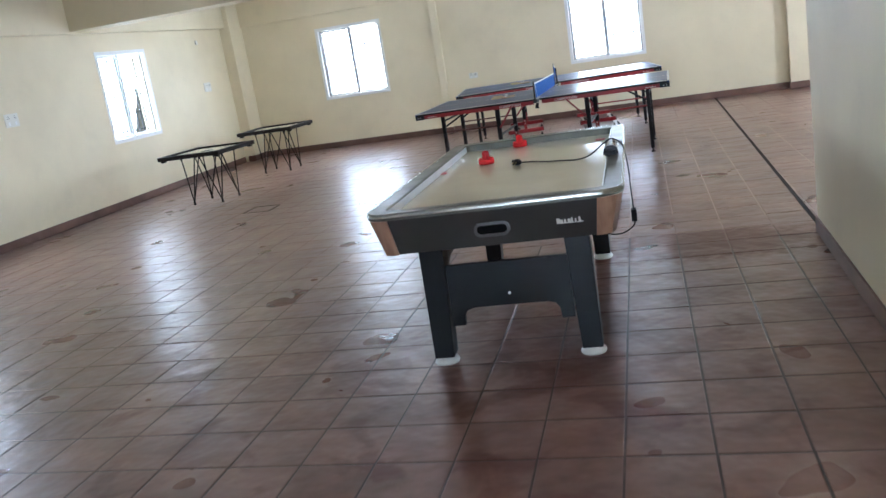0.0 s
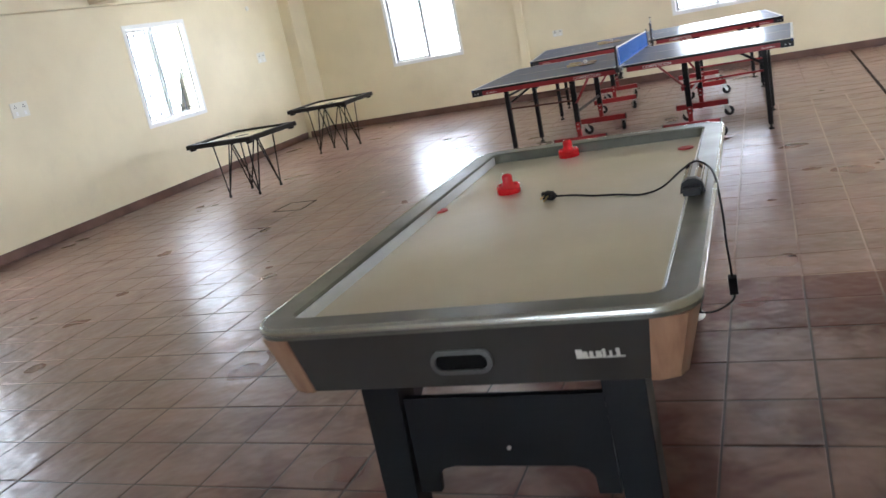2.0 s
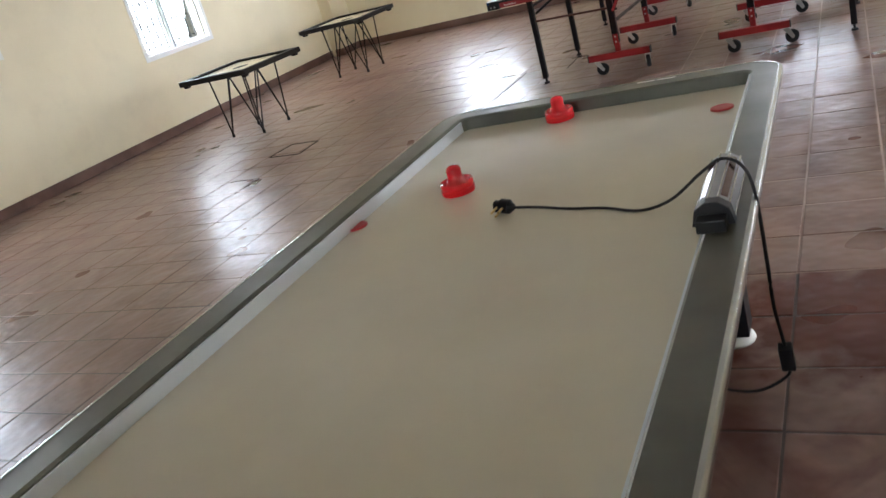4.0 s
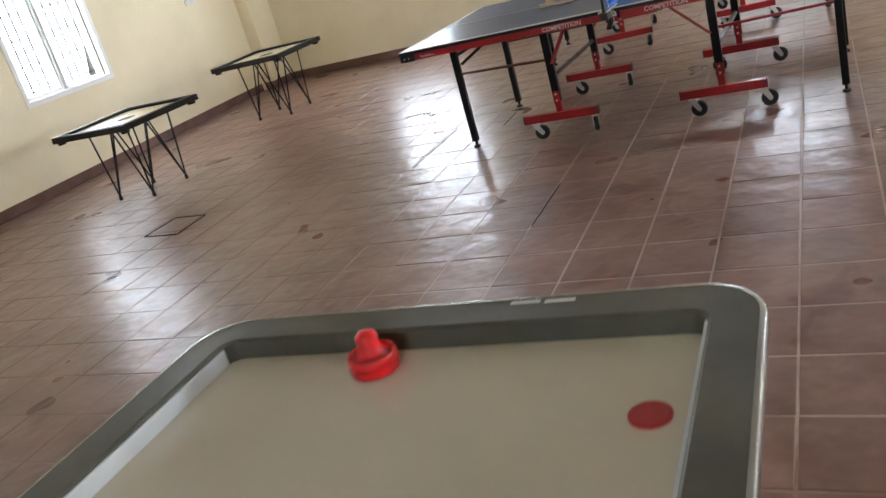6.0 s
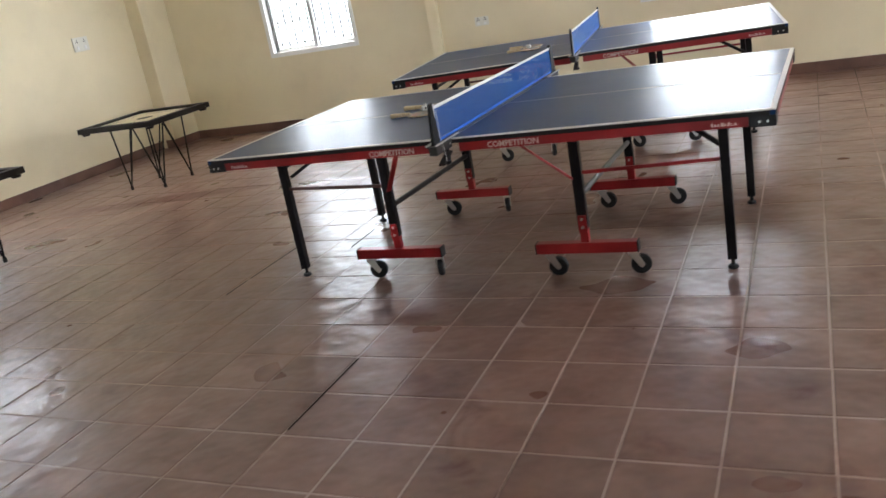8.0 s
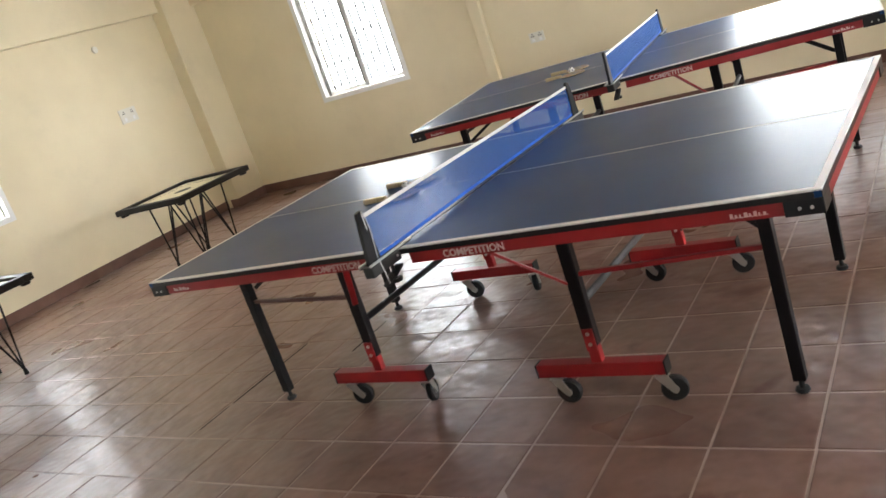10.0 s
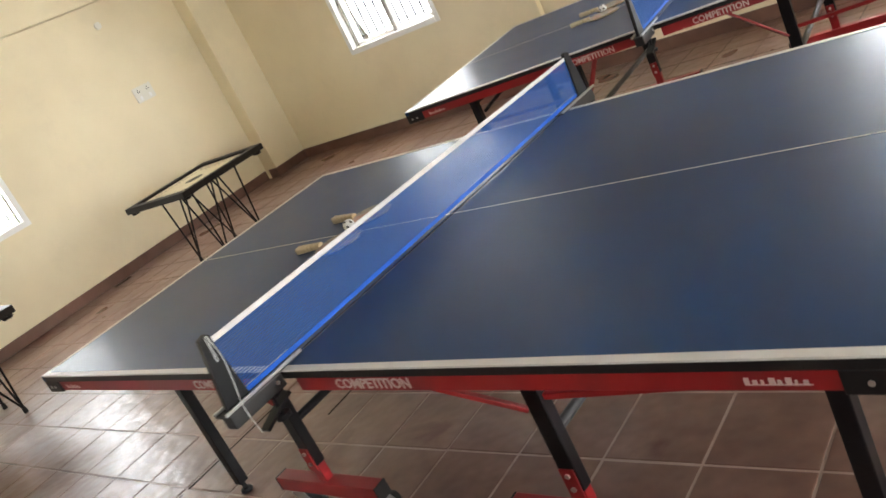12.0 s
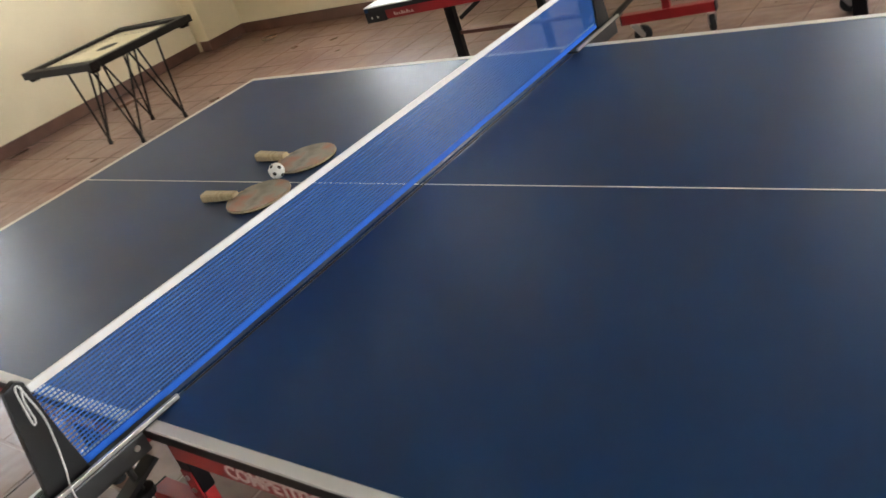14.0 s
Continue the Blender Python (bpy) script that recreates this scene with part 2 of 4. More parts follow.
    rr.inputs["To Min"].default_value, rr.inputs["To Max"].default_value = 0.255, 0.325
    sp = nt.nodes.new("ShaderNodeMapRange")
    sp.inputs["To Min"].default_value, sp.inputs["To Max"].default_value = 0.5, 0.15
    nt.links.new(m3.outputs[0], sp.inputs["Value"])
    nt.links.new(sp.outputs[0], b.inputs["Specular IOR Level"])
    n3 = nt.nodes.new("ShaderNodeTexNoise")
    n3.noise_dimensions = "2D"
    n3.inputs["Scale"].default_value, n3.inputs["Detail"].default_value = 2.1, 2
    nt.links.new(off.outputs[0], n3.inputs["Vector"])
    nt.links.new(n3.outputs[0], rr.inputs["Value"])
    nt.links.new(rr.outputs[0], b.inputs["Roughness"])
    n4 = nt.nodes.new("ShaderNodeTexNoise")
    n4.noise_dimensions = "2D"
    n4.inputs["Scale"].default_value, n4.inputs["Detail"].default_value = 6.0, 2
    nt.links.new(off.outputs[0], n4.inputs["Vector"])
    bp = nt.nodes.new("ShaderNodeBump")
    bp.inputs["Strength"].default_value, bp.inputs["Distance"].default_value = 0.9, 0.009
    nt.links.new(n4.outputs[0], bp.inputs["Height"])
    nt.links.new(bp.outputs[0], b.inputs["Normal"])
    return m


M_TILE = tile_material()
M_WHITE = mat("white window paint", (0.8, 0.8, 0.78), 0.4)
M_ALU = mat("grey aluminium", (0.68, 0.72, 0.75), 0.3, 0.4)
M_SASH = mat("grey sash paint", (0.42, 0.42, 0.42), 0.4)
M_IRON = mat("dark grille iron", (0.04, 0.04, 0.04), 0.5, 0.3)
M_GLASS = mat("window glass", (0.95, 0.97, 0.97), 0.02)
M_GLASS.node_tree.nodes["Principled BSDF"].inputs["Transmission Weight"].default_value = 1.0
M_GLASS.node_tree.nodes["Principled BSDF"].inputs["IOR"].default_value = 1.02
M_PLASTIC_W = mat("off-white switch plastic", (0.72, 0.7, 0.62), 0.4)
M_PLASTIC_B = mat("black plastic", (0.009, 0.009, 0.01), 0.4, spec=0.3)
M_BLUE = mat("blue playing surface", (0.007, 0.02, 0.08), 0.33, spec=0.2)
noisy(M_BLUE, [(0.3, (0.002, 0.029, 0.105)), (0.7, (0.003, 0.036, 0.125))], 2.0, 6)
noisy(M_BLUE, [(0.2, grey(0.31)), (0.8, grey(0.36))], 3.0, 3, "Roughness")
M_LINE = mat("white line paint", (0.68, 0.68, 0.66), 0.45)
M_RED = mat("red powder coat", (0.42, 0.018, 0.018), 0.32)
noisy(M_RED, [(0.3, (0.2, 0.009, 0.011)), (0.7, (0.29, 0.012, 0.014))], 6)
M_BLACK = mat("black powder coat", (0.008, 0.007, 0.008), 0.35, spec=0.2)
noisy(M_BLACK, [(0.3, grey(0.29)), (0.7, grey(0.45))], 8, 5, "Roughness")
M_GREYTUBE = mat("grey tube", (0.06, 0.06, 0.06), 0.45, 0.2)
M_BLACKG = mat("dark grey steel", (0.03, 0.03, 0.03), 0.4, 0.3)
M_RAIL = mat("brown steel rail", (0.09, 0.03, 0.022), 0.4)
M_CHROME = mat("zinc plated steel", (0.55, 0.55, 0.53), 0.3, 0.9)
M_BRASS = mat("worn brass", (0.62, 0.45, 0.18), 0.3, 0.9)
M_TRIM = mat("dulled aluminium strip", (0.4, 0.41, 0.39), 0.27, 0.85)
M_HOUSING = mat("dark brushed steel", (0.3, 0.31, 0.32), 0.3, 0.8)
M_RUBBER = mat("black rubber", (0.009, 0.009, 0.009), 0.55, spec=0.3)
M_NET = mat("blue net cord", (0.018, 0.105, 0.38), 0.6, spec=0.25)
M_NETB = mat("bright blue net band", (0.007, 0.1, 0.5), 0.6, spec=0.25)
M_TAPE = mat("white net tape", (0.75, 0.75, 0.73), 0.6)
M_LETTER = mat("white lettering", (0.58, 0.45, 0.42), 0.5)
M_RIM = mat("brushed grey rim laminate", (0.17, 0.175, 0.165), 0.3, 0.25)
noisy(M_RIM, [(0.3, (0.072, 0.073, 0.056)), (0.7, (0.13, 0.131, 0.103))], 5, 4, stretch=(1, 1, 1))
noisy(M_RIM, [(0.3, grey(0.285)), (0.7, grey(0.4))], 6, 3, "Roughness")
M_APRON = mat("charcoal laminate", (0.037, 0.034, 0.031), 0.42, spec=0.3)
M_SLOT = mat("black slot", (0.004, 0.004, 0.004), 0.8, spec=0.1)
M_RING = mat("dark grey slot rim", (0.07, 0.072, 0.07), 0.4)
bumpy(M_APRON, 200, 0.1, 0.0005)
M_COPPER = mat("copper brown corner laminate", (0.33, 0.185, 0.115), 0.32, 0.25)
noisy(M_COPPER, [(0.3, (0.27, 0.145, 0.09)), (0.7, (0.4, 0.24, 0.15))], 5, 6, stretch=(6, 6, 0.6))
M_FIELD = mat("cream playing field", (0.52, 0.47, 0.36), 0.1)
noisy(M_FIELD, [(0.3, (0.66, 0.61, 0.48)), (0.7, (0.74, 0.69, 0.55))], 2.5, 7)
M_REDP = mat("red plastic", (0.6, 0.008, 0.012), 0.14, coat=0.4)
M_DISC = mat("red puck plastic", (0.42, 0.03, 0.03), 0.35)
M_LEG = mat("black leg laminate", (0.008, 0.009, 0.011), 0.42, spec=0.25)
noisy(M_LEG, [(0.3, grey(0.3)), (0.7, grey(0.48))], 7, 5, "Roughness")
M_NAVY = mat("navy side panel laminate", (0.022, 0.028, 0.042), 0.4)
M_FOOT = mat("white plastic foot", (0.62, 0.62, 0.58), 0.4)
M_CARR = mat("pale plywood", (0.62, 0.53, 0.33), 0.3)
noisy(M_CARR, [(0.3, (0.57, 0.48, 0.29)), (0.7, (0.66, 0.57, 0.37))], 4, 6, stretch=(1, 5, 1))
M_CARRF = mat("black varnished wood", (0.012, 0.009, 0.008), 0.5, spec=0.12)
noisy(M_CARRF, [(0.3, (0.009, 0.007, 0.006)), (0.7, (0.018, 0.013, 0.01))], 8, 6)
M_CORD = mat("black cable", (0.009, 0.009, 0.009), 0.5, spec=0.3)
M_STRING = mat("white string", (0.7, 0.7, 0.68), 0.8)
M_WOODH = mat("light wood handle", (0.5, 0.4, 0.24), 0.5)
noisy(M_WOODH, [(0.3, (0.42, 0.32, 0.18)), (0.7, (0.58, 0.48, 0.3))], 14, 5, stretch=(1, 8, 1))
M_RUB = mat("worn racket face", (0.33, 0.29, 0.2), 0.55)
noisy(M_RUB, [(0.3, (0.15, 0.14, 0.11)), (0.5, (0.31, 0.28, 0.22)), (0.68, (0.42, 0.17, 0.11))], 16, 5)
M_BALL = mat("white ball", (0.75, 0.75, 0.72), 0.4)
M_SPOT = mat("black ball spot", (0.02, 0.02, 0.02), 0.4)
M_EARTH = mat("dry earth", (0.16, 0.13, 0.08), 0.9)
noisy(M_EARTH, [(0.3, (0.1, 0.11, 0.05)), (0.7, (0.22, 0.17, 0.11))], 0.4, 9)
M_REDD = mat("dark red display window", (0.09, 0.02, 0.02), 0.12)

# ---- mesh helpers ----


def part(name, bm, material, parent=None, label="", smooth=False, bevel=0.0):
    me = bpy.data.meshes.new(name)
    if bevel:
        bmesh.ops.bevel(bm, geom=bm.edges[:], offset=bevel, segments=2, affect="EDGES", profile=0.6, clamp_overlap=True)
    bmesh.ops.recalc_face_normals(bm, faces=bm.faces[:])
    bm.to_mesh(me)
    bm.free()
    if smooth:
        for p in me.polygons:
            p.use_smooth = True
        me.set_sharp_from_angle(angle=radians(35))
    me.materials.append(material)
    ob = new(name, me)
    if parent is not None:
        ob.parent = parent
    if label:
        ob["label"] = label
    return ob


def thing(name, m, label, category, group=""):
    ob = new(name)
    ob.empty_display_size = 0.1
    ob.matrix_world = m
    return tagged(ob, label, category, group)


def box(bm, x0, x1, y0, y1, z0, z1, m=None):
    r = bmesh.ops.create_cube(bm, size=1, matrix=Matrix.LocRotScale(((x0 + x1) / 2, (y0 + y1) / 2, (z0 + z1) / 2), None, (x1 - x0, y1 - y0, z1 - z0)))
    if m is not None:
        bmesh.ops.transform(bm, matrix=m, verts=r["verts"])
    return r["verts"]


def B(*boxes):
    bm = bmesh.new()
    for b in boxes:
        box(bm, *b)
    return bm


def B_at(m, *boxes):
    bm = bmesh.new()
    for b in boxes:
        box(bm, *b, m)
    return bm


def bar(bm, a, b, w, h):
    """A square tube from a to b."""
    a, b = Vector(a), Vector(b)
    d = b - a
    q = d.to_track_quat("Z", "Y").to_matrix().to_4x4()
    box(bm, -w / 2, w / 2, -h / 2, h / 2, 0, d.length, Matrix.Translation(a) @ q)


def rod(bm, a, b, r, n=10, r2=None):
    a, b = Vector(a), Vector(b)
    d = b - a
    q = d.to_track_quat("Z", "Y").to_matrix().to_4x4()
    bmesh.ops.create_cone(bm, cap_ends=True, segments=n, radius1=r, radius2=r if r2 is None else r2, depth=d.length,
                          matrix=Matrix.Translation((a + b) / 2) @ q)


def lathe(bm, profile, n=32, m=Matrix.Identity(4)):
    rings = []
    for r, z in profile:
        rings.append([bm.verts.new(m @ Vector((r * math.cos(2 * math.pi * i / n), r * math.sin(2 * math.pi * i / n), z))) for i in range(n)])
    for a, b in zip(rings, rings[1:]):
        for i in range(n):
            bm.faces.new((a[i], a[(i + 1) % n], b[(i + 1) % n], b[i]))
    bm.faces.new(rings[0])
    bm.faces.new(rings[-1])


def outline(hx, hy, r, n=8):
    pts = []
    for cx, cy, a0 in ((hx - r, hy - r, 0), (-hx + r, hy - r, 90), (-hx + r, -hy + r, 180), (hx - r, -hy + r, 270)):
        for i in range(n + 1):
            a = radians(a0 + 90 * i / n)
            pts.append((cx + r * math.cos(a), cy + r * math.sin(a)))
    return pts


def loft(bm, loops, cap0=True, cap1=True, closed=False):
    """loops: lists of (x, y, z), all of one length."""
    rings = [[bm.verts.new(p) for p in lp] for lp in loops]
    n = len(rings[0])
    pairs = list(zip(rings, rings[1:])) + ([(rings[-1], rings[0])] if closed else [])
    for a, b in pairs:
        for i in range(n):
            bm.faces.new((a[i], a[(i + 1) % n], b[(i + 1) % n], b[i]))
    if not closed:
        if cap0:
            bm.faces.new(rings[0])
        if cap1:
            bm.faces.new(rings[-1])


def extrude_poly(bm, pts, z0, z1, m=Matrix.Identity(4)):
    lo = [bm.verts.new(m @ Vector((x, y, z0))) for x, y in pts]
    hi = [bm.verts.new(m @ Vector((x, y, z1))) for x, y in pts]
    n = len(pts)
    bm.faces.new(lo)
    bm.faces.new(hi)
    for i in range(n):
        bm.faces.new((lo[i], lo[(i + 1) % n], hi[(i + 1) % n], hi[i]))


def tube(name, pts, r, material, parent=None, label=""):
    """A cable along smooth points, as a mesh."""
    P = [Vector(p) for p in pts]
    dense = []
    for i in range(len(P) - 1):
        p0, p1, p2, p3 = P[max(i - 1, 0)], P[i], P[i + 1], P[min(i + 2, len(P) - 1)]
        for k in range(8):
            t = k / 8
            dense.append(0.5 * ((2 * p1) + (p2 - p0) * t + (2 * p0 - 5 * p1 + 4 * p2 - p3) * t * t + (3 * p1 - p0 - 3 * p2 + p3) * t ** 3))
    dense.append(P[-1])
    bm = bmesh.new()
    loops = []
    for i, p in enumerate(dense):
        d = dense[min(i + 1, len(dense) - 1)] - dense[max(i - 1, 0)]
        q = d.to_track_quat("Z", "Y").to_matrix()
        loops.append([p + q @ Vector((r * math.cos(a * math.pi / 4), r * math.sin(a * math.pi / 4), 0)) for a in range(8)])
    loft(bm, loops)
    return part(name, bm, material, parent, label, smooth=True)


def lettering(name, text, size, m, parent, material, bold=0.0):
    """Raised letters as one mesh; m: their plane, in the parent's space."""
    cu = bpy.data.curves.new(name, "FONT")
    cu.body, cu.size, cu.extrude, cu.align_x, cu.align_y, cu.offset, cu.resolution_u = text, size, 0.0005, "CENTER", "CENTER", bold, 2
    tmp = new(name + "_curve", cu)
    bpy.context.view_layer.update()
    me = bpy.data.meshes.new_from_object(tmp)
    bpy.data.objects.remove(tmp)
    me.transform(m)
    me.materials.clear()
    me.materials.append(material)
    ob = new(name, me)
    ob.parent = parent
    ob["label"] = "white raised word on a red apron"
    return ob


# ---- structure ----
def structure(ob, label, category):
    return tagged(ob, label, category, kind="structure")


def wall_with_openings(name, m, length, openings, label, h=ZC, thick=WALL_T):
    """Local x along the wall from 0, inner face at y=0, outdoors +y."""
    bm = bmesh.new()
    x = 0.0
    for s, w, z0, z1 in sorted(openings):
        box(bm, x, s, 0, thick, 0, h)
        box(bm, s, s + w, 0, thick, 0, z0)
        box(bm, s, s + w, 0, thick, z1, h)
        x = s + w
    box(bm, x, length, 0, thick, 0, h)
    bmesh.ops.transform(bm, matrix=m, verts=bm.verts[:])
    return structure(part(name, bm, M_WALL), label, "wall")


def openings_of(side, origin, sign=1):
    out = []
    for sd, s, w, z0, z1 in WINDOWS:
        if sd == side:
            out.append((s - origin if sign > 0 else origin - s - w, w, z0, z1))
    return out


wall_with_openings("wall_north", pose(XL - WALL_T, YB, 0), XR - XL + 2 * WALL_T, openings_of("back", XL - WALL_T), "cream painted uneven plaster wall with windows")
wall_with_openings("wall_west", LW @ pose(0, YF - 1.7, 0, 0, 0, 90), YB - YF, openings_of("left", YF), "cream painted plaster wall with barred windows")
wall_with_openings("wall_east", pose(XR, YB, 0, 0, 0, -90), YB - YF, openings_of("right", YB, -1), "plain cream painted wall")
wall_with_openings("wall_south", pose(XR + WALL_T, YF, 0, 0, 0, 180), XR - XL + 2 * WALL_T, openings_of("front", XR + WALL_T, -1), "plain cream painted wall")
PWX, PWY = 2.17, -4.47
structure(part("wall_partition", B((PWX, PWX + 0.24, YF, PWY, 0, ZC)), M_WALL), "cream painted partition wall ending at a wide opening", "wall")
structure(part("ceiling", B((XL - WALL_T - 0.2, XR + WALL_T, YF - WALL_T, YB + WALL_T, ZC, ZC + 0.15)), M_CEIL), "pale painted plaster ceiling", "ceiling")

ground = part("ground", B((-400, 400, -400, 400, -0.5, -0.3)), M_EARTH)
structure(ground, "dry earth outside the building", "ground")

# columns and beams stand proud of the walls
CX, CY = -5.76, 3.84
COLS = [(XL - 0.1, CX, CY, YB), (-2.34, -2.22, YB - 0.06, YB), (3.14, 3.55, YB - 0.1, YB)]
for x0, x1, y0, y1 in COLS:
    structure(part("column", B((x0, x1, y0, y1, 0, ZC)), M_WALL, bevel=0.012), "cream painted plaster column standing proud of the wall", "column")
structure(part("beam", B_at(LW, (-0.02, 0.11, YF - 1.7, CY - 1.7, 2.31, ZC)), M_WALL, bevel=0.01), "cream painted beam along the wall head", "beam")
structure(part("beam", B((CX, XR, YB - 0.06, YB, 2.285, ZC)), M_WALL, bevel=0.01), "cream painted beam along the wall head", "beam")
structure(part("beam", B((XL + 0.13, XR, -0.39, -0.02, 2.33, ZC)), M_WALL, bevel=0.01), "cream painted deep beam across the ceiling", "beam")


def skirting():
    h, t = 0.1, 0.012
    a, b = COLS[1][:2]
    c, d = COLS[2][:2]
    runs = [(CX, CX + t, CY - t, YB), (XL + 0.01, CX, CY - t, CY), (CX + t, a - t, YB - t, YB),
            (a - t, b + t, YB - 0.06 - t, YB - 0.06), (a - t, a, YB - 0.06, YB), (b, b + t, YB - 0.06, YB),
            (b + t, c - t, YB - t, YB), (c - t, d + t, YB - 0.1 - t, YB - 0.1), (c - t, c, YB - 0.1, YB), (d, d + t, YB - 0.1, YB),
            (d + t, XR - t, YB - t, YB), (XR - t, XR, YF, YB), (PWX - t, PWX, YF, PWY + t), (PWX, PWX + 0.24, PWY, PWY + t), (PWX + 0.24, PWX + 0.24 + t, YF, PWY + t)]
    for x0, x1, y0, y1 in runs:
        structure(part("baseboard", B((x0, x1, y0, y1, 0.0, h)), M_SKIRT, bevel=0.003), "dark reddish-brown tile skirting", "baseboard")
    structure(part("baseboard", B_at(LW, (0, t, YF - 1.7, CY - 1.715, 0.0, h)), M_SKIRT, bevel=0.003), "dark reddish-brown tile skirting", "baseboard")


skirting()


def window(i, side, s, w, z0, z1):
    m = window_pose(side, s, w)
    ob = structure(thing("window_%d" % i, m, "", ""), "white-framed sliding window with an iron grille, glaring daylight behind", "window")
    hw = w / 2
    f = 0.05
    bm = B((-hw, -hw + f, -0.008, 0.07, z0, z1), (hw - f, hw, -0.008, 0.07, z0, z1), (-hw + f, hw - f, -0.008, 0.07, z1 - f, z1), (-hw + f, hw - f, -0.012, 0.07, z0, z0 + f))
    part("window_frame", bm, M_WHITE, ob, "white painted frame")
    part("window_sill", B((-hw + f, hw - f, 0.07, WALL_T - 0.01, z0, z0 + 0.03)), M_WHITE, ob, "white sill")
    a, b = z0 + f, z1 - f
    for k, (x0, x1, y) in enumerate(((-hw + f, 0.03, 0.075), (-0.03, hw - f, 0.105))):
        g = 0.035
        bm = B((x0, x0 + g, y, y + 0.028, a, b), (x1 - g, x1, y, y + 0.028, a, b), (x0 + g, x1 - g, y, y + 0.028, a, a + g), (x0 + g, x1 - g, y, y + 0.028, b - g, b))
        sash = part("sash", bm, M_WHITE, ob, "white sliding sash")
        pane = part("pane", B((x0 + g, x1 - g, y + 0.012, y + 0.016, a + g, b - g)), M_GLASS, sash)
        pane.visible_shadow = False
    for x in (-hw + f + 0.004, -hw + f + 0.026, hw - f - 0.012):
        part("jamb_track", B((x, x + 0.008, 0.055, 0.062, a, b)), M_IRON, ob, "dark sliding track on the jamb")
    part("meeting_stile", B((-0.02, 0.02, 0.066, 0.0745, a, b)), M_SASH, ob, "grey meeting stile")
    grille = bmesh.new()
    for k in range(11):
        x = -hw + f + 0.02 + k * (w - 2 * f - 0.04) / 10
        rod(grille, (x, 0.17, z0 + 0.03), (x, 0.17, z1), 0.0105, 6)
    for k in range(5):
        z = z0 + 0.12 + k * (z1 - z0 - 0.24) / 4
        box(grille, -hw, hw, 0.178, 0.184, z - 0.006, z + 0.006)
    part("grille", grille, M_IRON, ob, "thin iron grille")
    return ob


for i, (side, s, w, z0, z1) in enumerate(WINDOWS):
    window(i + 1, side, s, w, z0, z1)


def switch_plate(name, x, y, z, turn, w, h, label, small=True):
    """On a wall; local -y faces the room."""
    ob = thing(name, pose(x, y, z, 0, 0, turn), label, "socket")
    part("plate", B((-w / 2, w / 2, -0.012, 0, -h / 2, h / 2)), M_PLASTIC_W, ob, bevel=0.003)
    if small:
        for sx in (-0.25, 0.25):
            bm = bmesh.new()
            for dx, dz in ((0, 0.014), (-0.011, -0.006), (0.011, -0.006)):
                rod(bm, (sx * w + dx, -0.0125, h * 0.2 + dz), (sx * w + dx, -0.0105, h * 0.2 + dz), 0.0065, 8)
            part("socket_holes", bm, M_PLASTIC_B, ob)
            part("rocker", B((sx * w - 0.014, sx * w + 0.014, -0.016, -0.011, -h * 0.38, -h * 0.12)), M_WHITE, ob, bevel=0.002)
    return ob


switch_plate("socket_plate", XL - 0.031, 3.0, 1.39, 90 + SKEW, 0.22, 0.15, "off-white double wall socket plate on a cream wall")
switch_plate("socket_plate", XL + 0.081, -1.68, 1.39, 90 + SKEW, 0.22, 0.15, "off-white double wall socket plate on a cream wall")
switch_plate("socket_plate", -1.757, YB, 0.895, 0, 0.15, 0.09, "small off-white socket plate low on the end wall")
ob = thing("junction_box", pose(XL - 0.029, 2.93, 2.11, 0, 0, 90 + SKEW), "small round grey conduit cap high on a cream wall", "conduit cap")
bm = bmesh.new()
rod(bm, (0, 0, 0), (0, -0.015, 0), 0.035, 16)
part("cap", bm, M_PLASTIC_W, ob)


# ---- table tennis tables ----
def caster(parent, x, y, turn, ztop):
    c = new("caster")
    c.parent = parent
    c.matrix_basis = pose(x, y, 0, 0, 0, turn)
    c["label"] = "swivel caster with a black wheel and a zinc fork"
    bm = bmesh.new()
    prof = [(0.012, -0.014), (0.042, -0.014), (0.047, -0.008), (0.047, 0.008), (0.042, 0.014), (0.012, 0.014)]
    lathe(bm, prof, 20, pose(0.032, 0, 0.047, 90, 0, 0))
    part("wheel", bm, M_RUBBER, c, "black rubber wheel", smooth=True)
    bm = bmesh.new()
    rod(bm, (0.032, -0.0165, 0.047), (0.032, 0.0165, 0.047), 0.014, 12)
    for s in (-1, 1):
        pts = [(-0.022, ztop - 0.012), (0.02, ztop - 0.012), (0.046, 0.047), (0.034, 0.031), (0.020, 0.041)]
        m = Matrix(((1, 0, 0, 0), (0, 0, 1, 0), (0, 1, 0, 0), (0, 0, 0, 1)))
        y0 = 0.017 * s
        extrude_poly(bm, pts, min(y0, y0 + 0.003 * s), max(y0, y0 + 0.003 * s), m)
    box(bm, -0.024, 0.024, -0.02, 0.02, ztop - 0.012, ztop - 0.006)
    rod(bm, (0, 0, ztop - 0.008), (0, 0, ztop), 0.014, 12)
    part("fork", bm, M_CHROME, c, "zinc plated fork")


